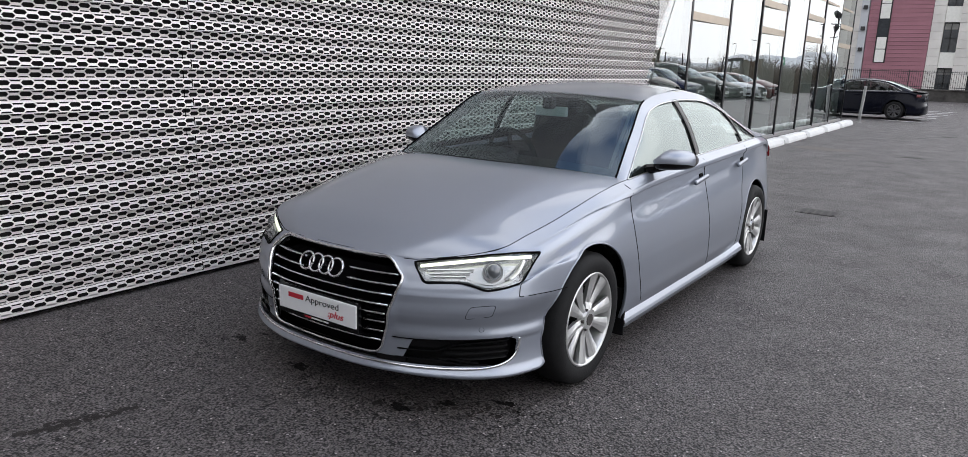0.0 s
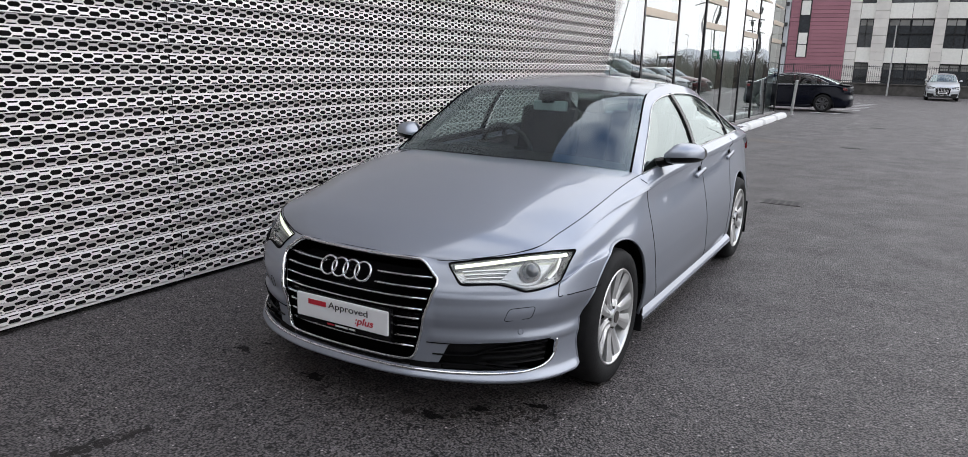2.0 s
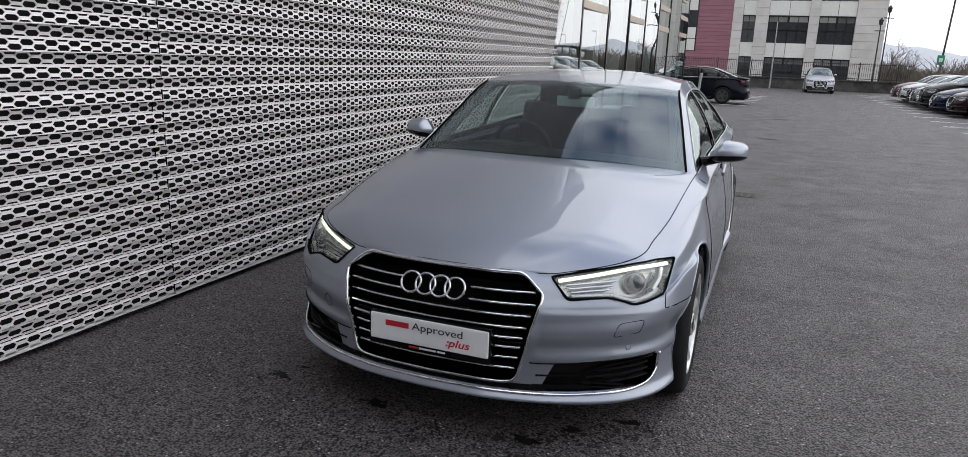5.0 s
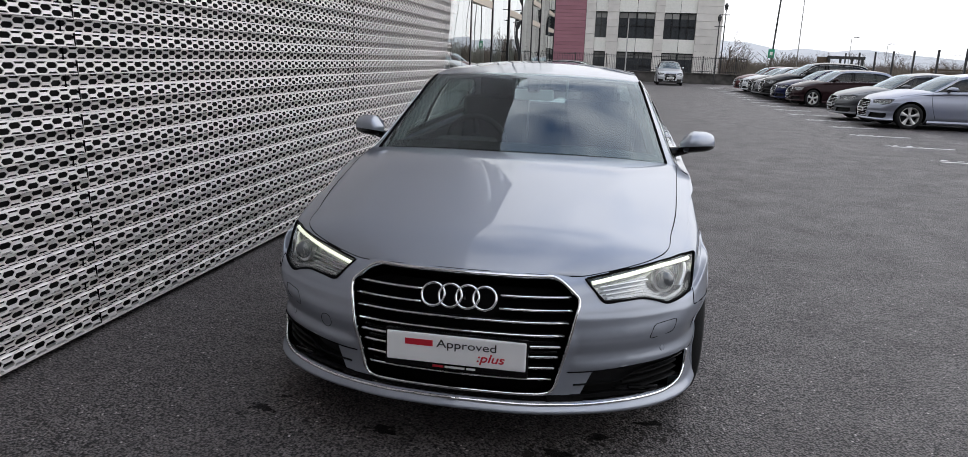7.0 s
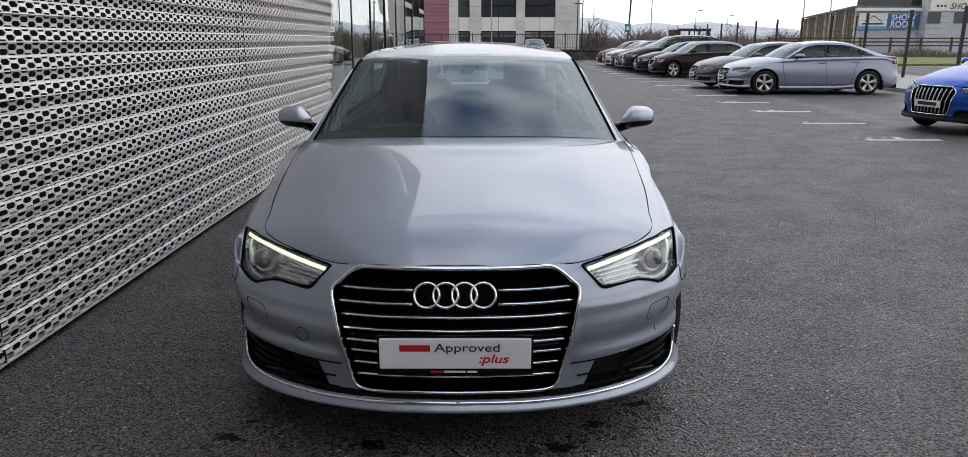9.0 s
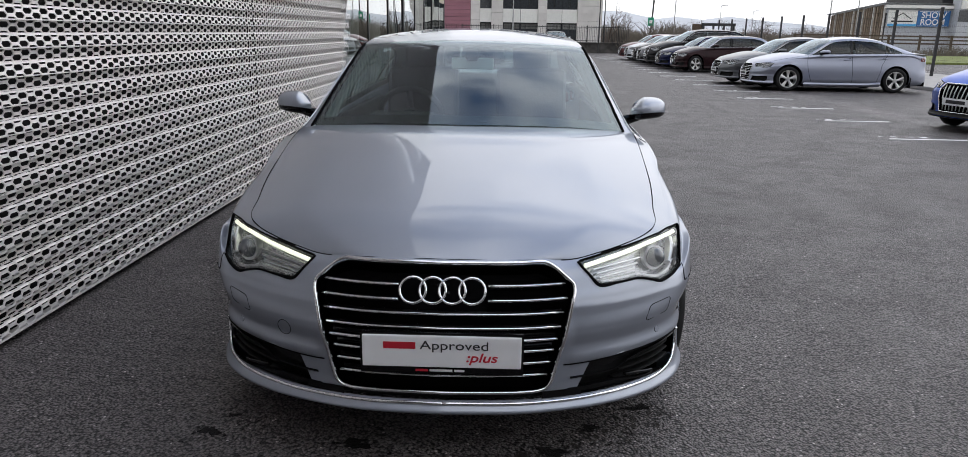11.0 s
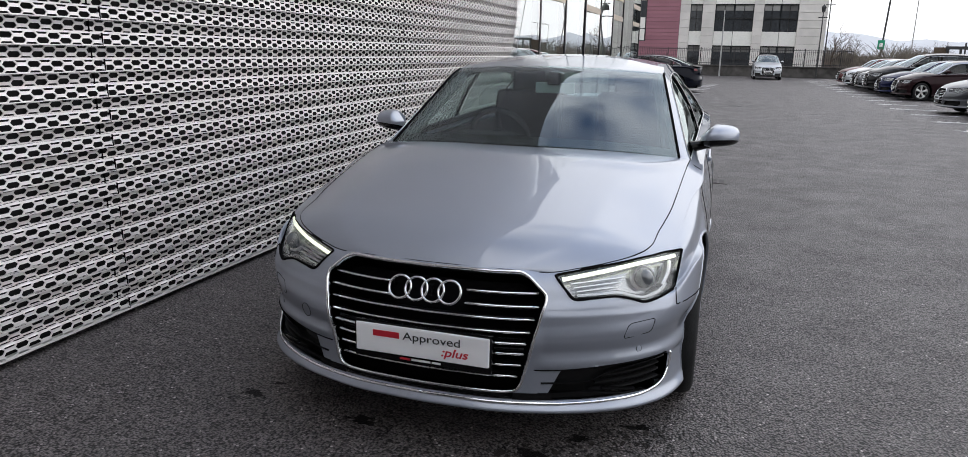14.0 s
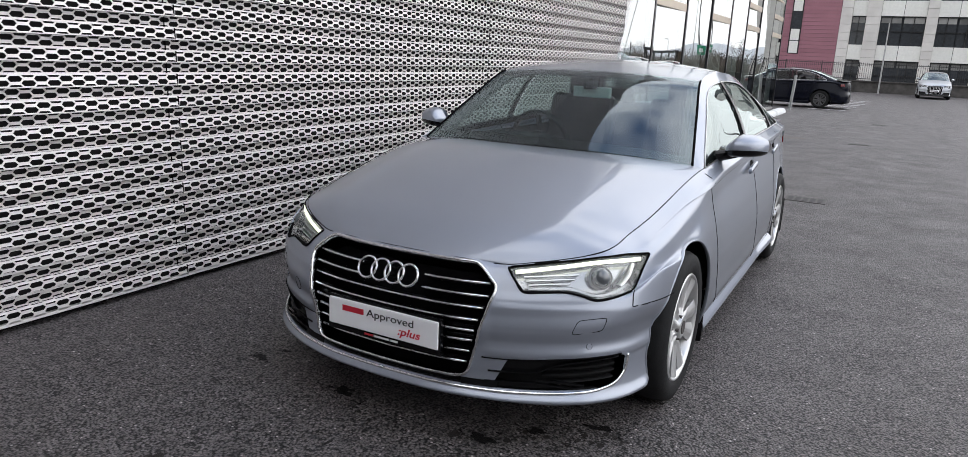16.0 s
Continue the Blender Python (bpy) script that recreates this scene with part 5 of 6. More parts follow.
def car_lines(car, sh, low):
    """Panel gaps, handles, flaps."""
    for sgn in (1, -1):
        g = 0.006 if not low else 0.010
        obj("panel_gap", *side_strip(sh, [(1.46, 0.96), (1.455, 0.75), (1.49, 0.55), (1.58, 0.29)], g, 0.004, 0.0, sgn), M_GAP, car)
        obj("panel_gap", *side_strip(sh, [(2.66, 1.0), (2.67, 0.75), (2.69, 0.5), (2.70, 0.28)], g, 0.004, 0.0, sgn), M_GAP, car)
        obj("panel_gap", *side_strip(sh, [(3.60, 1.02), (3.55, 0.88), (3.47, 0.72), (3.44, 0.55), (3.36, 0.28)], g, 0.004, 0.0, sgn), M_GAP, car)
        path = [top_at(d) * np.array([sgn, 1, 1]) + np.array([0, 0, -0.001]) for d in np.linspace(_corner * 0.97, _len[-1], 60)]
        obj("panel_gap", *tube(path, 0.0045, 0.005, np.array([0, 0, 1.0]), n=6), M_GAP, car)
        for v0 in (2.43, 3.36):
            z0 = 0.868 if v0 < 3 else 0.897
            h = obj("door_handle", *side_strip(sh, [(v0, z0 - 0.004), (v0 + 0.03, z0), (v0 + 0.20, z0 + 0.018), (v0 + 0.235, z0 + 0.018)], 0.030, 0.022, 0.022, sgn, 14), bpy.data.materials[car_paint(car)], car, smooth=True)
            # small black strip stands for the lock piece above each handle
            obj("handle_recess", *side_strip(sh, [(v0 + 0.13, z0 + 0.026), (v0 + 0.16, z0 + 0.029), (v0 + 0.19, z0 + 0.031)], 0.028, 0.012, 0.0, sgn, 10), M_GAP, h)
        bm = box(0.74, 0.945, 1.385, 1.40, 0.13, 0.40, 0.005)
        for vtx in bm.verts:
            vtx.co.x *= sgn
        part("mud_flap", bm, M_MATT, car)
        bm = box(0.74, 0.945, 4.29, 4.305, 0.14, 0.42, 0.005)
        for vtx in bm.verts:
            vtx.co.x *= sgn
        part("mud_flap", bm, M_MATT, car)
        verts = []
        for v in np.linspace(1.385, 3.47, 36):
            e = 0.026 * smooth01(3.05, 3.47, v)
            for du, w in ((0.90, 0.155), (0.938, 0.168), (0.956 + e, 0.205 + e), (0.950 + e, 0.222 + 1.4 * e), (0.905, 0.292 + 1.2 * e), (0.885, 0.30 + 1.2 * e)):
                verts.append((sgn * du, v, w))
        obj("side_skirt", verts, grid_faces(36, 6, sgn < 0), bpy.data.materials[car_paint(car)], car)
        for av in AXLES:
            path = []
            for a in np.linspace(radians(-14), radians(194), 48):
                vv, zz = av + (ARCH_R + 0.002) * math.cos(a), HUB_W + (ARCH_R + 0.002) * math.sin(a)
                path.append((sgn * (sh.side(vv, max(zz, 0.26)) - 0.007), vv, zz))
            obj("arch_lip", *tube(path, 0.009, 0.018, np.array([sgn, 0, 0.0]), n=8), bpy.data.materials[car_paint(car)], car, smooth=True)
        # tail lamp
        path = [(sgn * (sh.side(v, z) + 0.002), v, z) for v, z in spline([(4.56, 0.90), (4.63, 0.90), (4.70, 0.89)], 8)]
        obj("tail_lamp", *tube(path, 0.10, 0.02, np.array([sgn, 0.3, 0.1])), M_TAIL, car)


def car_paint(car):
    for c in car.children:
        if c.name.startswith("bonnet"):
            return c.data.materials[0].name


def number_plate(car, sh):
    p, n = sh.at(0.0, 0.455), sh.normal(0.0, 0.455)
    y = p[1] - 0.012
    pl = part("number_plate", box(-0.26, 0.26, y - 0.010, y, 0.402, 0.508, 0.003), M_PLATE, car, "white number plate with a dark bar")
    part("plate_bar", box(-0.19, 0.19, y - 0.013, y - 0.0095, 0.43, 0.48), M_PRINT, pl)
    return pl


def build_car(name, m, material, label, group="", scale=(1, 1, 1), low=True, style="saloon", grille_slats=7, wheel_r=0.335, spokes=10, plate=True, lit=False, upright=False, rails=None, alloy=None):
    """A whole car, its nose towards -y at the origin of m."""
    set_style(style)
    car = thing(name, m @ Matrix.Diagonal((*scale, 1)), label, "car", group)
    sh = SHELL_LOW if low else SHELL
    root = car
    body_shell(root, sh, material)
    res = 1 if low else 2
    v, f = surf(hood_pt, 24 * res * res + 1, 18 * res * res + 1)
    obj("bonnet", v, f, material, root, smooth=True)
    # cabin
    v, f = surf(screen_pt, 14 * res + 1, 10 * res + 1)
    obj("windscreen", v, f, M_SCREEN, root, "tinted windscreen glass", smooth=True)
    obj("roof_panel", *surf(roof_pt, 12 * res + 1, 14 * res + 1), material, root, smooth=True)
    obj("rear_window", *surf(back_pt, 12 * res + 1, 8 * res + 1), M_SIDE, root, smooth=True)
    v, f = surf(lambda a, b: (lambda e, k: np.array([e[0] * a, k + 0.12 * (1 - a * a) * (1 - b) + (4.86 - k) * b, e[2] + 0.028 * (1 - a * a)]))(belt(min(STYLE["back"] + (4.86 - STYLE["back"]) * b, 4.86)), STYLE["back"]), 12 * res + 1, 6 * res + 1)
    obj("boot_lid", v, f, material, root, smooth=True)
    for sgn in (1, -1):
        mir = np.array([sgn, 1, 1])
        nv = 40 * res
        vs = np.linspace(1.5, STYLE["last"], nv)
        gtop = []
        for vv in vs:
            h = np.linalg.norm(rail(vv) - belt(vv))
            wd = float(curve([1.5, 2.2, 3.3, 3.7, 4.0, 4.4], [0.060, 0.062, 0.066, 0.10, 0.16, 0.30] if style == "saloon" else [0.060, 0.062, 0.066, 0.07, 0.08, 0.14], vv))
            gtop.append(max(0.0, 1 - wd / max(h, 1e-6)))
        verts, glass = [], []
        for vv, g in zip(vs, gtop):
            for k in np.linspace(g, 1, 5):
                verts.append(flank(vv, k) * mir)
        obj("roof_rail", verts, grid_faces(nv, 5, sgn > 0), rails or material, root, smooth=True)
        if not low:
            obj("rail_lining", [(p[0] - sgn * 0.022, p[1], p[2] - 0.012) for p in verts[30:]], grid_faces(nv - 6, 5, sgn < 0), M_TRIM, root)
        on = [i for i in range(nv) if gtop[i] > 0.04]
        for lo, hi in ((1.5, 2.62), (2.70, 3.62), (3.66, 4.72)):
            idx = [i for i in on if lo <= vs[i] <= hi]
            if len(idx) < 2:
                continue
            verts = []
            for i in idx:
                for k in np.linspace(0.0, gtop[i], 7):
                    p = flank(vs[i], k)
                    p[0] -= 0.008
                    verts.append(p * mir)
            obj("side_window", verts, grid_faces(len(idx), 7, sgn > 0), M_SIDEDK if low else M_SIDE, root, "dark reflecting side window glass", smooth=True)
        # black pillar and bright window surround
        for pv in (2.66, 3.64):
            i = int(np.argmin(np.abs(vs - pv)))
            path = [flank(pv + (0.05 if pv > 3 else 0.0) * (0.5 - k), k) * mir for k in np.linspace(0.0, gtop[i] + 0.01, 8)]
            verts, faces = tube(path, 0.075 if pv < 3 else 0.03, 0.012, np.array([sgn, 0, 0.4]), n=8)
            obj("door_pillar", verts, faces, M_BLACK, root)
        top = [flank(vs[i], gtop[i]) * mir for i in on]
        low_ = [flank(vs[i], 0.0) * mir for i in on]
        loop = np.array(top + low_[::-1]) + np.array([sgn * 0.004, 0, 0])
        verts, faces = tube(loop, 0.007, 0.006, np.array([sgn, 0, 0.4]), closed=True, n=6)
        obj("window_surround", verts, faces, M_SATIN, root, "bright window surround")
        if not low:
            inner = np.array(top[4:] + low_[:3:-1]) + np.array([-sgn * 0.026, 0, 0])
            obj("window_trim", *tube(inner, 0.050, 0.014, np.array([sgn, 0, 0.4]), closed=True, n=6), M_TRIM, root)
        # wheel housings
        for av in AXLES:
            rows = [[(sgn * x, av + q * math.cos(a), HUB_W + q * math.sin(a)) for x, q in ((0.56, 0.02), (0.56, ARCH_R + 0.004), (0.90, ARCH_R + 0.004))] for a in np.linspace(radians(-18), radians(198), 30)]
            obj("wheel_housing", [p for r in rows for p in r], grid_faces(30, 3), M_GAP, root)
    part("underbody", box(-0.80, 0.80, 0.45, 4.75, 0.19, 0.30), M_GAP, root)
    part("floor_pan", box(-0.55, 0.55, 0.25, 4.75, 0.19, 0.62), M_GAP, root)
    part("cabin_floor", box(-0.80, 0.80, 1.40, 4.4, 0.28, 0.55), M_TRIM, root)
    # nose: grille, lamps, intakes
    bk, fc = front_patch(sh, GRILLE, 8, 16, -0.07, scale=1.03)
    obj("grille_backing", bk, fc, M_GAP, root)
    path, nrm = nose_path(sh, poly_loop(GRILLE, 0.03), 0.004)
    obj("grille_frame", *tube(path, 0.0125, 0.026, nrm, closed=True), M_CHROME, root, "chrome grille surround", smooth=True)
    for i in range(9 if upright else 0):
        u = -0.34 + 0.085 * i
        path, nrm = nose_path(sh, [(u * (0.85 + 0.15 * (w - 0.33) / 0.35), w) for w in np.linspace(0.325, 0.695, 9)], -0.008)
        obj("grille_slat", *tube(path, 0.014, 0.020, nrm), M_SATIN, root, smooth=True)
    if upright:
        obj("lower_cladding", *front_patch(sh, [(-0.84, 0.285), (0.84, 0.285), (0.80, 0.20), (-0.80, 0.20)], 6, 30, 0.006), M_MATT, root)
    for i in range(0 if upright else grille_slats + 1):
        w = 0.352 + (0.657 - 0.352) * i / grille_slats
        xs = []
        for (x0, y0), (x1, y1) in zip(GRILLE, np.roll(GRILLE, -1, 0)):
            if (y0 > w) != (y1 > w):
                xs.append(x0 + (w - y0) / (y1 - y0) * (x1 - x0))
        e = max(xs) - 0.018
        spans = [(-e, e)]
        if not low:
            if w > 0.595:
                spans = [(-e, -0.148), (0.148, e)] if i in (grille_slats, grille_slats - 1) else spans
            if 0.395 < w < 0.525:
                spans = [(-e, -0.262), (0.262, e)]
        for a, b in spans:
            path, nrm = nose_path(sh, [(u, w) for u in np.linspace(a, b, 13)], -0.010)
            obj("grille_slat", *tube(path, 0.0095, 0.020, nrm), M_CHROME, root, smooth=True)
            path, nrm = nose_path(sh, [(u, w) for u in np.linspace(a, b, 9)], -0.040)
            obj("slat_back", *tube(path, 0.020, 0.030, nrm), M_BLACK, root)
    for sgn in (1, -1):
        lamp_inside(sh, root, sgn, low, lit)
        lamp = obj("headlamp", *front_patch(sh, LAMP, 12, 24, -0.004, sgn), M_LENS, root, "clear headlamp with lit daylight strip" if lit else "clear headlamp", smooth=True)
        lamp.visible_shadow = False
        path, nrm = nose_path(sh, poly_loop(LAMP, 0.03), -0.002, sgn)
        obj("lamp_gasket", *tube(path, 0.005, 0.012, nrm, closed=True, n=6), M_GAP, lamp)
        if not low:
            obj("lamp_gasket", *nose_strip(sh, [(0.447, 0.712), (0.485, 0.675), (0.524, 0.637), (0.59, 0.639), (0.661, 0.641), (0.715, 0.628), (0.76, 0.612), (0.81, 0.620), (0.852, 0.636)], 0.0075, 0.010, 0.0005, sgn, 60), M_GAP, lamp)
        obj("intake", *front_patch(sh, INTAKE, 6, 14, -0.055, sgn, 1.03), M_MATT, root)
    obj("lower_slot", *front_patch(sh, SLOT, 4, 12, -0.03, 1, 1.02), M_MATT, root)
    # wheels
    for av in AXLES:
        for sgn in (1, -1):
            wheel(root, sgn * 0.953, av, sgn, wheel_r, spokes, low, alloy=alloy)
    # door mirrors
    for sgn in (1, -1):
        bm = bmesh.new()
        bmesh.ops.create_uvsphere(bm, u_segments=28 if not low else 12, v_segments=16 if not low else 8, radius=1)
        for vtx in bm.verts:
            x, y, z = vtx.co
            y = y * (0.40 if y > 0 else 1.0)
            x = math.copysign(abs(x) ** 0.62, x)
            z = math.copysign(abs(z) ** 0.62, z)
            inner = float(smooth01(-1.15, -0.25, x))
            up = 0.070 * (0.15 + 0.85 * inner) * (1 - 0.10 * max(0, x))
            dn = 0.056 - 0.016 * (x + 1) / 2
            vtx.co = Vector(((0.974 + 0.102 * x) * sgn, 1.885 + 0.115 * y + 0.05 * x, 1.060 + (up * z if z > 0 else dn * z)))
        cap, base = bm.copy(), bm
        cut = 1.060 - 0.022
        for b_, side in ((cap, True), (base, False)):
            geom = b_.verts[:] + b_.edges[:] + b_.faces[:]
            bmesh.ops.bisect_plane(b_, geom=geom, plane_co=(0.974 * sgn, 1.885, cut), plane_no=(-0.10 * sgn, 0.16, 1), clear_inner=side, clear_outer=not side)
        mr = part("door_mirror", cap, material, root, smooth=True)
        part("mirror_base", base, M_BLACK, mr, smooth=True)
        part("mirror_arm", cyl((0.825 * sgn, 1.83, 1.005), (0.93 * sgn, 1.86, 1.028), 0.032, 0.022, n=12), M_BLACK, mr)
        bm = bmesh.new()
        bmesh.ops.create_circle(bm, cap_ends=True, segments=24, radius=1)
        for vtx in bm.verts:
            vtx.co = Vector(((0.985 + 0.095 * vtx.co.x) * sgn, 1.940 + 0.04 * vtx.co.x, 1.066 + 0.058 * vtx.co.y))
        part("mirror_glass", bm, M_CHROME, mr)
    car_lines(car, sh, low)
    if plate and low:
        number_plate(root, sh)
    return car


MAIN = pose(-2.472, 2.47, 0)


# ---- the parked saloon ----
main_car = build_car("saloon_car", MAIN, M_SILVER, "silver blue metallic saloon car parked beside the perforated wall", low=False, lit=True, wheel_r=0.341)


def front_details(car):
    sh = SHELL
    # four interlaced rings
    cw = 0.640
    p, n = sh.at(0.0, cw), sh.normal(0.0, cw)
    n = Vector(n)
    xax = Vector((1, 0, 0))
    up = n.cross(xax).normalized()
    emblem = part("emblem", box(-0.02, 0.02, p[1] + 0.004, p[1] + 0.03, cw - 0.02, cw + 0.02), M_BLACK, car, "four interlaced chrome rings")
    for i in range(4):
        c = Vector(p) + n * 0.022 + xax * (-0.096 + 0.064 * i)
        loop = [c + xax * 0.0425 * math.cos(a) + up * 0.0425 * math.sin(a) for a in np.linspace(0, 2 * math.pi, 48, endpoint=False)]
        obj("ring", *tube([tuple(q) for q in loop], 0.0095, 0.014, tuple(n), closed=True), M_CHROME, emblem, smooth=True)
    # show plate
    y = sh.at(0.0, 0.455)[1] - 0.016
    holder = part("plate_holder", box(-0.268, 0.268, y, y + 0.022, 0.372, 0.516, 0.004), M_BLACK, car, "black plate holder with tiny lettering")
    holder.matrix_basis = Matrix.Identity(4)
    pl = part("show_plate", box(-0.26, 0.26, y - 0.008, y + 0.004, 0.398, 0.508, 0.006), M_PLATE, car, "white show plate with red and dark lettering")
    face = y - 0.009
    part("name_bar", box(-0.190, -0.085, face, face + 0.002, 0.4625, 0.486), M_RED, pl)
    lettering("Approved", 0.043, M_PRINT, pl, pose(-0.071, face, 0.4625, 90, 0, 0) @ Matrix.Diagonal((1.30, 1, 1, 1)))
    lettering(":plus", 0.045, M_RED, pl, pose(0.078, face, 0.421, 90, 0, 0) @ Matrix.Diagonal((1.25, 1, 1, 1)), shear=0.25, bold=0.0006)
    part("name_bar", box(-0.086, -0.045, y - 0.001, y + 0.002, 0.380, 0.388), M_RED, holder)
    part("name_bar", box(-0.040, 0.035, y - 0.001, y + 0.002, 0.380, 0.388), M_WHITEP, holder)
    part("name_bar", box(0.041, 0.075, y - 0.001, y + 0.002, 0.380, 0.388), M_WHITEP, holder)
    for sgn in (1, -1):
        m = np.array([sgn, 1, 1])
        # chrome blade under the intakes and along the lip
        pts = [(0.0, 0.256), (0.20, 0.2555), (0.40, 0.255), (0.60, 0.254), (0.74, 0.256), (0.80, 0.264), (0.835, 0.282), (0.851, 0.315), (0.856, 0.355), (0.857, 0.384)]
        obj("lip_strip", *nose_strip(sh, pts, 0.013, 0.012, 0.001, sgn, 70), M_CHROME, car, "chrome strip under the air intake", smooth=True)
        # intake: black upper blade and slats
        for k in range(4):
            w = 0.290 + 0.026 * k
            obj("intake_slat", *nose_strip(sh, [(0.60 + 0.02 * k, w), (0.72, w + 0.003), (0.835, w + 0.008)], 0.010, 0.030, -0.03, sgn, 16), M_MATT, car)
        obj("intake_blade", *nose_strip(sh, [(0.43, 0.330), (0.52, 0.332), (0.594, 0.335), (0.655, 0.362), (0.75, 0.378), (0.836, 0.386)], 0.009, 0.024, -0.008, sgn, 30), M_BLACK, car)
        obj("intake_blade", *nose_strip(sh, [(0.42, 0.290), (0.52, 0.292), (0.60, 0.290), (0.70, 0.274), (0.78, 0.271)], 0.008, 0.024, -0.008, sgn, 30), M_BLACK, car)
        upper = [(0.497, 0.381), (0.61, 0.386), (0.74, 0.392), (0.84, 0.394), (0.836, 0.384), (0.75, 0.377), (0.655, 0.360), (0.594, 0.334), (0.468, 0.330)]
        # added black cover stands for the slot's end and the panel's shade
        obj("lower_trim", *front_patch(sh, [(0.335, 0.2915), (0.470, 0.2915), (0.470, 0.2665), (0.335, 0.2665)], 4, 12, 0.0015, sgn), M_BLACK, car, "gloss black trim under the grille corner")
        obj("intake_panel", *front_patch(sh, upper, 12, 16, -0.014, sgn), M_BLACK, car, "gloss black intake panel")
        obj("intake_panel", *front_patch(sh, [(0.455, 0.291), (0.60, 0.291), (0.70, 0.274), (0.80, 0.265), (0.44, 0.265)], 6, 16, -0.014, sgn), M_BLACK, car, "gloss black intake panel")
        obj("intake_fin", *nose_strip(sh, [(0.64, 0.297), (0.68, 0.292), (0.72, 0.284), (0.75, 0.279)], 0.012, 0.016, -0.010, sgn, 16), M_BLACK, car)
        # dark line drawn along the ledge over the intake
        obj("panel_gap", *nose_strip(sh, [(0.405, 0.381), (0.50, 0.382), (0.62, 0.387), (0.76, 0.393), (0.845, 0.395)], 0.005, 0.006, 0.0, sgn, 40), M_GAP, car)
        # washer cover outline and parking sensor
        lp = rounded([(0.716, 0.543), (0.803, 0.551), (0.790, 0.500), (0.698, 0.488)], 0.014)
        path, nrm = nose_path(sh, lp, 0.0, sgn)
        obj("panel_gap", *tube(path, 0.0028, 0.003, nrm, closed=True, n=6), M_GAP, car)
        c, n = sh.at(0.752, 0.437) * m, sh.normal(0.752, 0.437) * m
        part("parking_sensor", cyl(c - n * 0.01, c + n * 0.0015, 0.0105, n=20), M_SILVER, car)
        part("panel_gap", cyl(c - n * 0.01, c + n * 0.0006, 0.0125, n=20), M_GAP, car)
        # gap between bumper and wing
        obj("panel_gap", *side_strip(sh, [(0.45, 0.586), (0.53, 0.585), (0.62, 0.581), (0.70, 0.577)], 0.004, 0.004, 0.0, sgn, 16), M_GAP, car)
        obj("panel_gap", *nose_strip(sh, [(0.860, 0.640), (0.864, 0.615), (0.867, 0.592), (0.870, 0.585), (0.880, 0.586)], 0.004, 0.004, 0.0, sgn, 24), M_GAP, car)
    # towing eye cover
    lp = [(-0.555 + 0.026 * math.cos(a), 0.468 + 0.028 * math.sin(a)) for a in np.linspace(0, 2 * math.pi, 28, endpoint=False)]
    path, nrm = nose_path(sh, lp, 0.0, 1)
    obj("panel_gap", *tube(path, 0.0025, 0.003, nrm, closed=True, n=6), M_GAP, car)
    # bonnet nose gap along the grille
    path = []
    for a in np.linspace(-1, 1, 50):
        q = hood_pt(a, 0.0)
        path.append(q + np.array([0, -0.002, -0.004]))
    obj("panel_gap", *tube(path, 0.0042, 0.005, np.array([0, -0.5, 1.0]), n=6), M_GAP, car)
    # washer jets on the bonnet, roof aerial
    for sgn in (1, -1):
        part("washer_jet", box(sgn * 0.36 - 0.025, sgn * 0.36 + 0.025, 1.36, 1.385, 1.004, 1.012, 0.003), M_MATT, car)


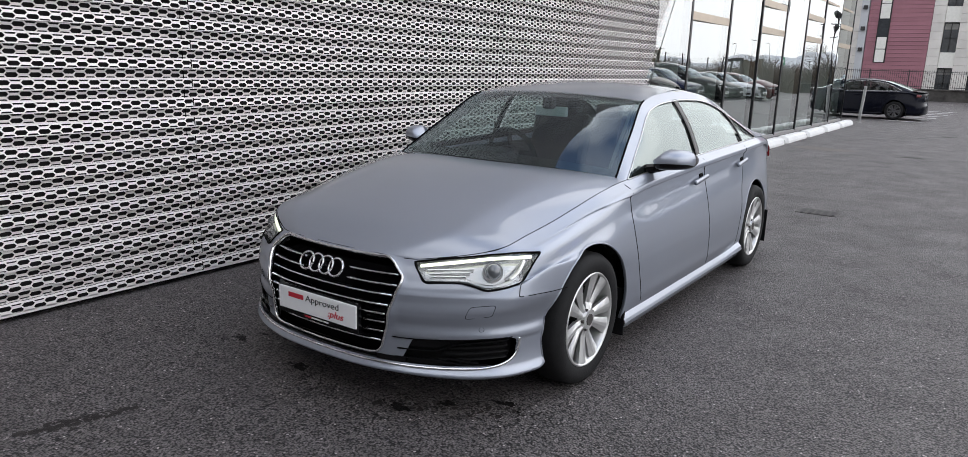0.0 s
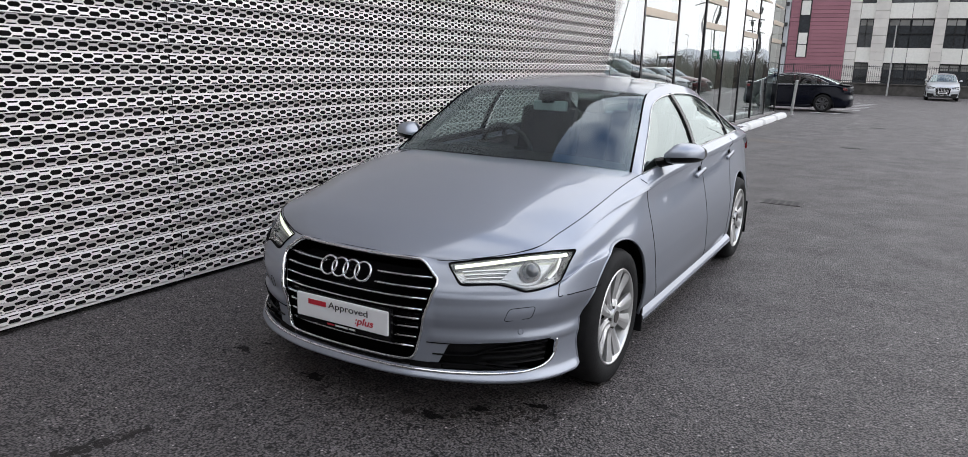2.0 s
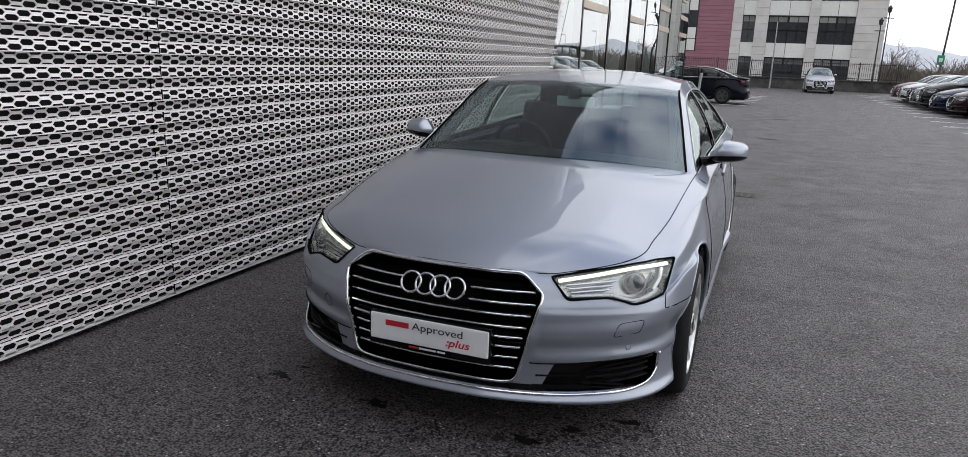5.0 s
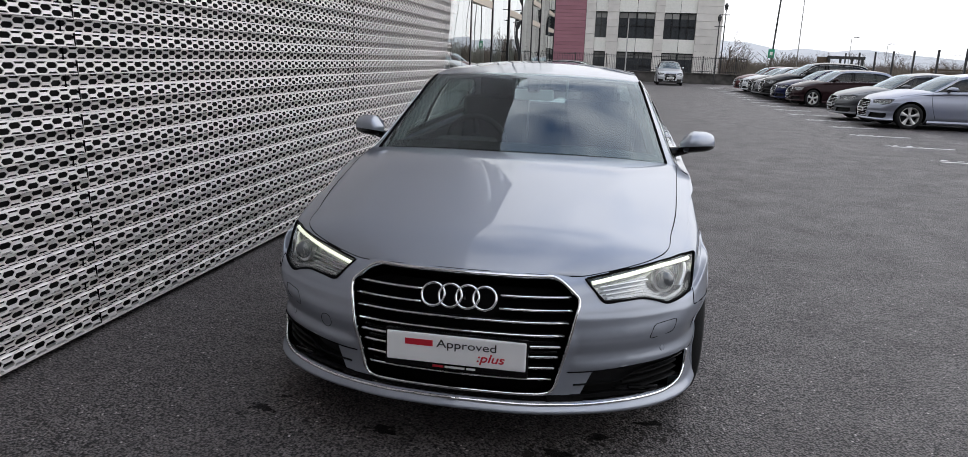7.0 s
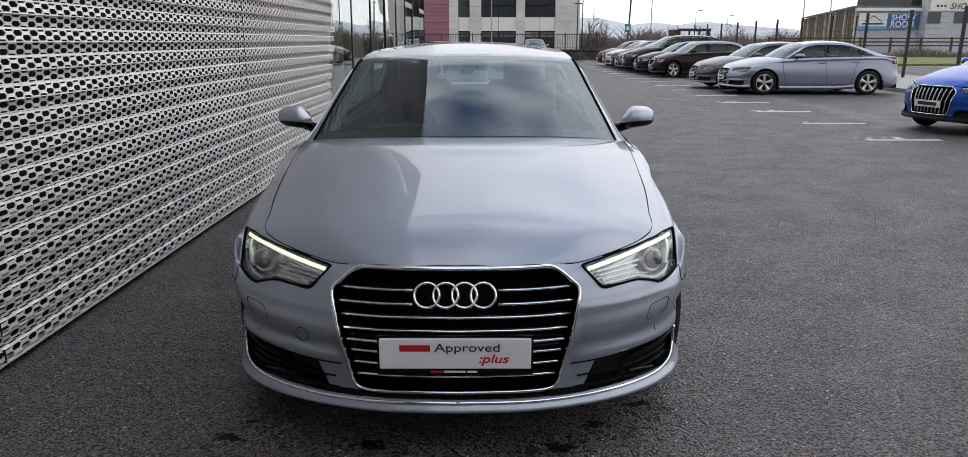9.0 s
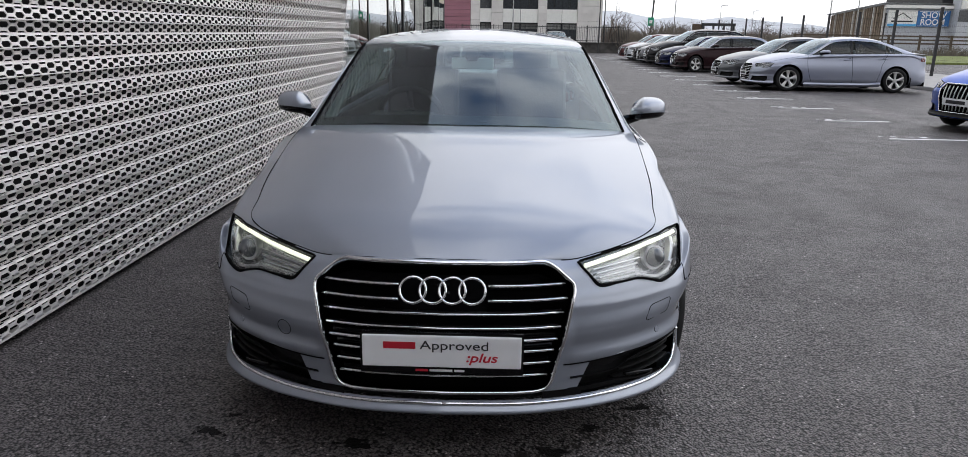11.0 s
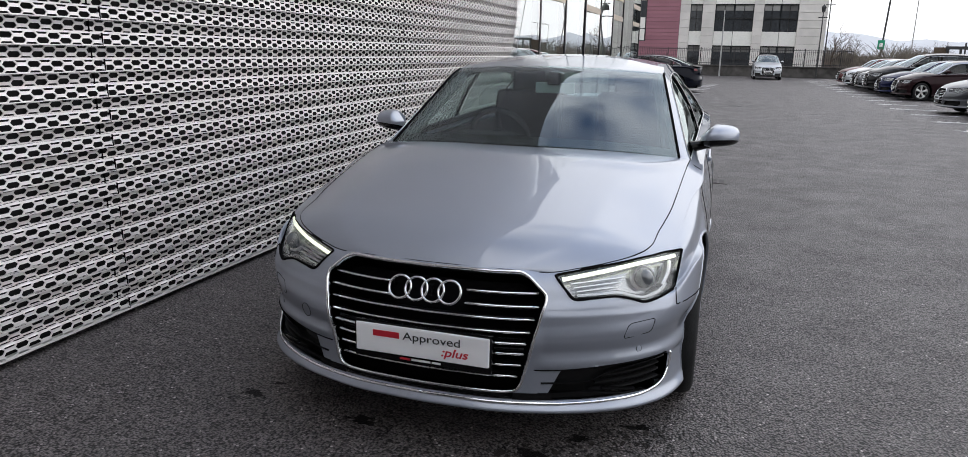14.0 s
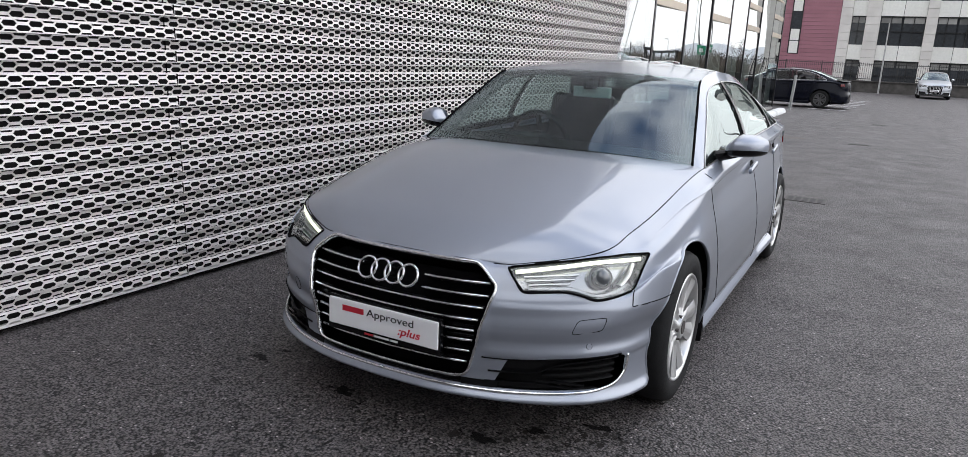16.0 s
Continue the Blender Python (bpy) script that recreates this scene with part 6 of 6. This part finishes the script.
def cabin(car):
    """What shows through the glass."""
    def band(fn, a0, a1, b0, b1, name, d=-0.006):
        v, f = surf(fn, 40, 4, a0, a1, b0, b1)
        obj(name, [(x, y - d * 0.6, z + d) for x, y, z in v], f, M_BLACK, car)
    band(screen_pt, -1, 1, -0.005, 0.085, "screen_border")
    band(screen_pt, -1, 1, 0.955, 1.0, "screen_border")
    for sgn in (1, -1):
        v, f = surf(screen_pt, 4, 24, 0.945 * sgn, 1.0 * sgn, 0.0, 1.0)
        obj("screen_border", [(x, y + 0.004, z - 0.006) for x, y, z in v], f, M_BLACK, car)
        path = [screen_pt(sgn * 0.995, b) + np.array([0, 0, 0.003]) for b in np.linspace(0, 1, 24)]
        obj("pillar_seal", *tube(path, 0.011, 0.008, np.array([0, -0.6, 1.0])), M_GAP, car)
    # headlining and pillars inside
    v, f = surf(roof_pt, 15, 15)
    obj("headlining", [(x * 0.99, y, z - 0.03) for x, y, z in v], f, M_LINER, car)
    for sgn in (1, -1):
        path = [screen_pt(sgn * 0.94, b) + np.array([0, 0.04, -0.03]) for b in np.linspace(0, 1, 14)]
        obj("pillar_trim", *tube(path, 0.07, 0.04, np.array([0, -0.6, 1.0])), M_LINER, car)
    # dashboard
    bm = box(-0.72, 0.72, 1.52, 2.02, 0.74, 0.965, 0.05, 3)
    part("dashboard", bm, M_TRIM, car)
    part("instrument_hood", box(-0.56, -0.20, 1.72, 2.02, 0.94, 1.02, 0.04, 3), M_TRIM, car)
    # steering wheel
    c = Vector((-0.37, 2.22, 0.965))
    ax = Vector((0, 0.9, 0.42)).normalized()
    xx, uu = Vector((1, 0, 0)), ax.cross(Vector((1, 0, 0))).normalized()
    loop = [tuple(c + xx * 0.185 * math.cos(a) + uu * 0.185 * math.sin(a)) for a in np.linspace(0, 2 * math.pi, 40, endpoint=False)]
    sw = obj("steering_wheel", *tube(loop, 0.032, 0.030, tuple(ax), closed=True), M_LEATHER, car, "black leather steering wheel", smooth=True)
    part("wheel_boss", cyl(c - ax * 0.05, c - ax * 0.0, 0.075, 0.06, n=20), M_TRIM, sw)
    for ang in (0, math.pi, -math.pi / 2):
        q = c + xx * 0.18 * math.cos(ang) + uu * 0.18 * math.sin(ang)
        part("wheel_spoke", cyl(c, q, 0.02, 0.016, n=8), M_TRIM, sw)
    # seats
    for sx in (-0.37, 0.37):
        seat = part("front_seat", box(sx - 0.25, sx + 0.25, 2.28, 2.82, 0.50, 0.68, 0.06, 3), M_LEATHER, car, "black leather front seat")
        bm = box(-0.24, 0.24, -0.07, 0.07, 0, 0.62, 0.06, 3)
        bm.transform(pose(sx, 2.80, 0.62, -16, 0, 0))
        part("backrest", bm, M_LEATHER, seat)
        bm = box(-0.13, 0.13, -0.05, 0.05, 0, 0.20, 0.05, 3)
        bm.transform(pose(sx, 2.98, 1.20, -8, 0, 0))
        part("headrest", bm, M_LEATHER, seat)
    bench = part("rear_seat", box(-0.66, 0.66, 3.15, 3.6, 0.5, 0.68, 0.06, 3), M_LEATHER, car)
    bm = box(-0.66, 0.66, -0.07, 0.07, 0, 0.55, 0.06, 3)
    bm.transform(pose(0, 3.62, 0.62, -22, 0, 0))
    part("backrest", bm, M_LEATHER, bench)
    for sx in (-0.4, 0.4):
        part("headrest", box(sx - 0.12, sx + 0.12, 3.80, 3.90, 1.10, 1.26, 0.04, 3), M_LEATHER, bench)
    part("parcel_shelf", box(-0.66, 0.66, 3.85, 4.4, 0.98, 1.02, 0.01), M_TRIM, car)
    # door cards
    for sgn in (1, -1):
        part("door_card", box(sgn * 0.80 - 0.02, sgn * 0.80 + 0.02, 1.55, 3.7, 0.45, 0.965, 0.015), M_TRIM, car)
    # inside mirror with its sensor housing
    mr = part("inside_mirror", box(-0.12, 0.12, 2.10, 2.13, 1.25, 1.315, 0.014, 3), M_PLATE, car, "pale inside mirror on a dark stalk")
    part("sensor_housing", box(-0.035, 0.035, 2.04, 2.12, 1.30, 1.375, 0.02, 3), M_TRIM, mr)


front_details(main_car)
cabin(main_car)

# ---- other cars ----
P_SILV = paint("pale_silver_paint", (0.31, 0.33, 0.40))
P_GREY = paint("grey_paint", (0.12, 0.124, 0.134))
P_MAROON = paint("maroon_brown_paint", (0.022, 0.009, 0.011), 0.25, 0.2, 0.12, spec=0.2)
P_NAVY = paint("navy_paint", (0.006, 0.010, 0.045), 0.3, 0.2, 0.12, spec=0.2)
P_BLACK = paint("black_paint", (0.006, 0.006, 0.007), 0.1, 0.2, 0.12, spec=0.2)
P_RED = paint("red_paint", (0.07, 0.008, 0.010), 0.3, spec=0.3)
P_DARK = paint("dark_blue_black_paint", (0.004, 0.005, 0.011), 0.15, 0.2, 0.12, spec=0.2)
P_BLUE = paint("bright_blue_paint", (0.005, 0.068, 0.40), 0.6)
P_WHITE = paint("white_silver_paint", (0.44, 0.46, 0.49), 0.5)
ROWCARS = "cars parked in the row of bays"


def row_car(name, y, nose, material, label, scale=(1, 1, 1), style="saloon", spokes=10, rails=None):
    return build_car(name, pose(nose, y, 0, 0, 0, -90), material, label, ROWCARS, scale=scale, style=style, spokes=spokes, rails=rails)


row_car("parked_saloon", 21.85, 4.56, P_SILV, "pale silver saloon parked nose out in a bay", spokes=5)
row_car("parked_saloon", 24.15, 4.35, P_GREY, "grey saloon parked nose out in a bay", (0.97, 0.95, 0.98), spokes=5)
row_car("parked_hatchback", 31.45, 4.62, P_MAROON, "dark maroon hatchback with a pale roof edge, parked nose out", (0.94, 0.83, 0.99), "long", 5, P_SILV)
row_car("parked_saloon", 33.75, 4.45, P_NAVY, "navy blue car parked nose out in a bay", (0.96, 0.93, 0.98), spokes=5)
row_car("parked_suv", 36.1, 4.35, P_BLACK, "black sport utility vehicle parked nose out in a bay", (1.04, 1.0, 1.17), "long", 5)
row_car("parked_saloon", 38.4, 4.4, P_GREY, "grey saloon parked nose out further along the row", (0.97, 0.95, 0.99))
row_car("parked_hatchback", 40.7, 4.55, P_BLACK, "black hatchback parked nose out further along the row", (0.95, 0.88, 1.0), "long")
row_car("parked_saloon", 43.0, 4.5, P_WHITE, "silver saloon parked near the end of the row", (0.96, 0.93, 0.99))
row_car("parked_hatchback", 45.3, 4.5, P_RED, "red hatchback parked nose out at the row's end", (0.95, 0.88, 1.0), "long")
build_car("parked_suv", pose(4.95, 12.3, 0, 0, 0, -76), P_BLUE, "bright blue sport utility vehicle standing across a bay", scale=(0.98, 0.91, 1.06), style="long", spokes=5, upright=True)
build_car("parked_saloon", pose(-7.0, 31.95, 0, 0, 0, -90), P_DARK, "dark blue black saloon parked beyond the showroom corner", scale=(0.98, 0.96, 1.0), spokes=10, alloy=M_DARKALLOY)
build_car("parked_suv", pose(1.25, 51.0, 0), P_WHITE, "white silver sport utility vehicle parked nose out by the stone wall", scale=(0.92, 0.92, 1.08), style="long", upright=True)
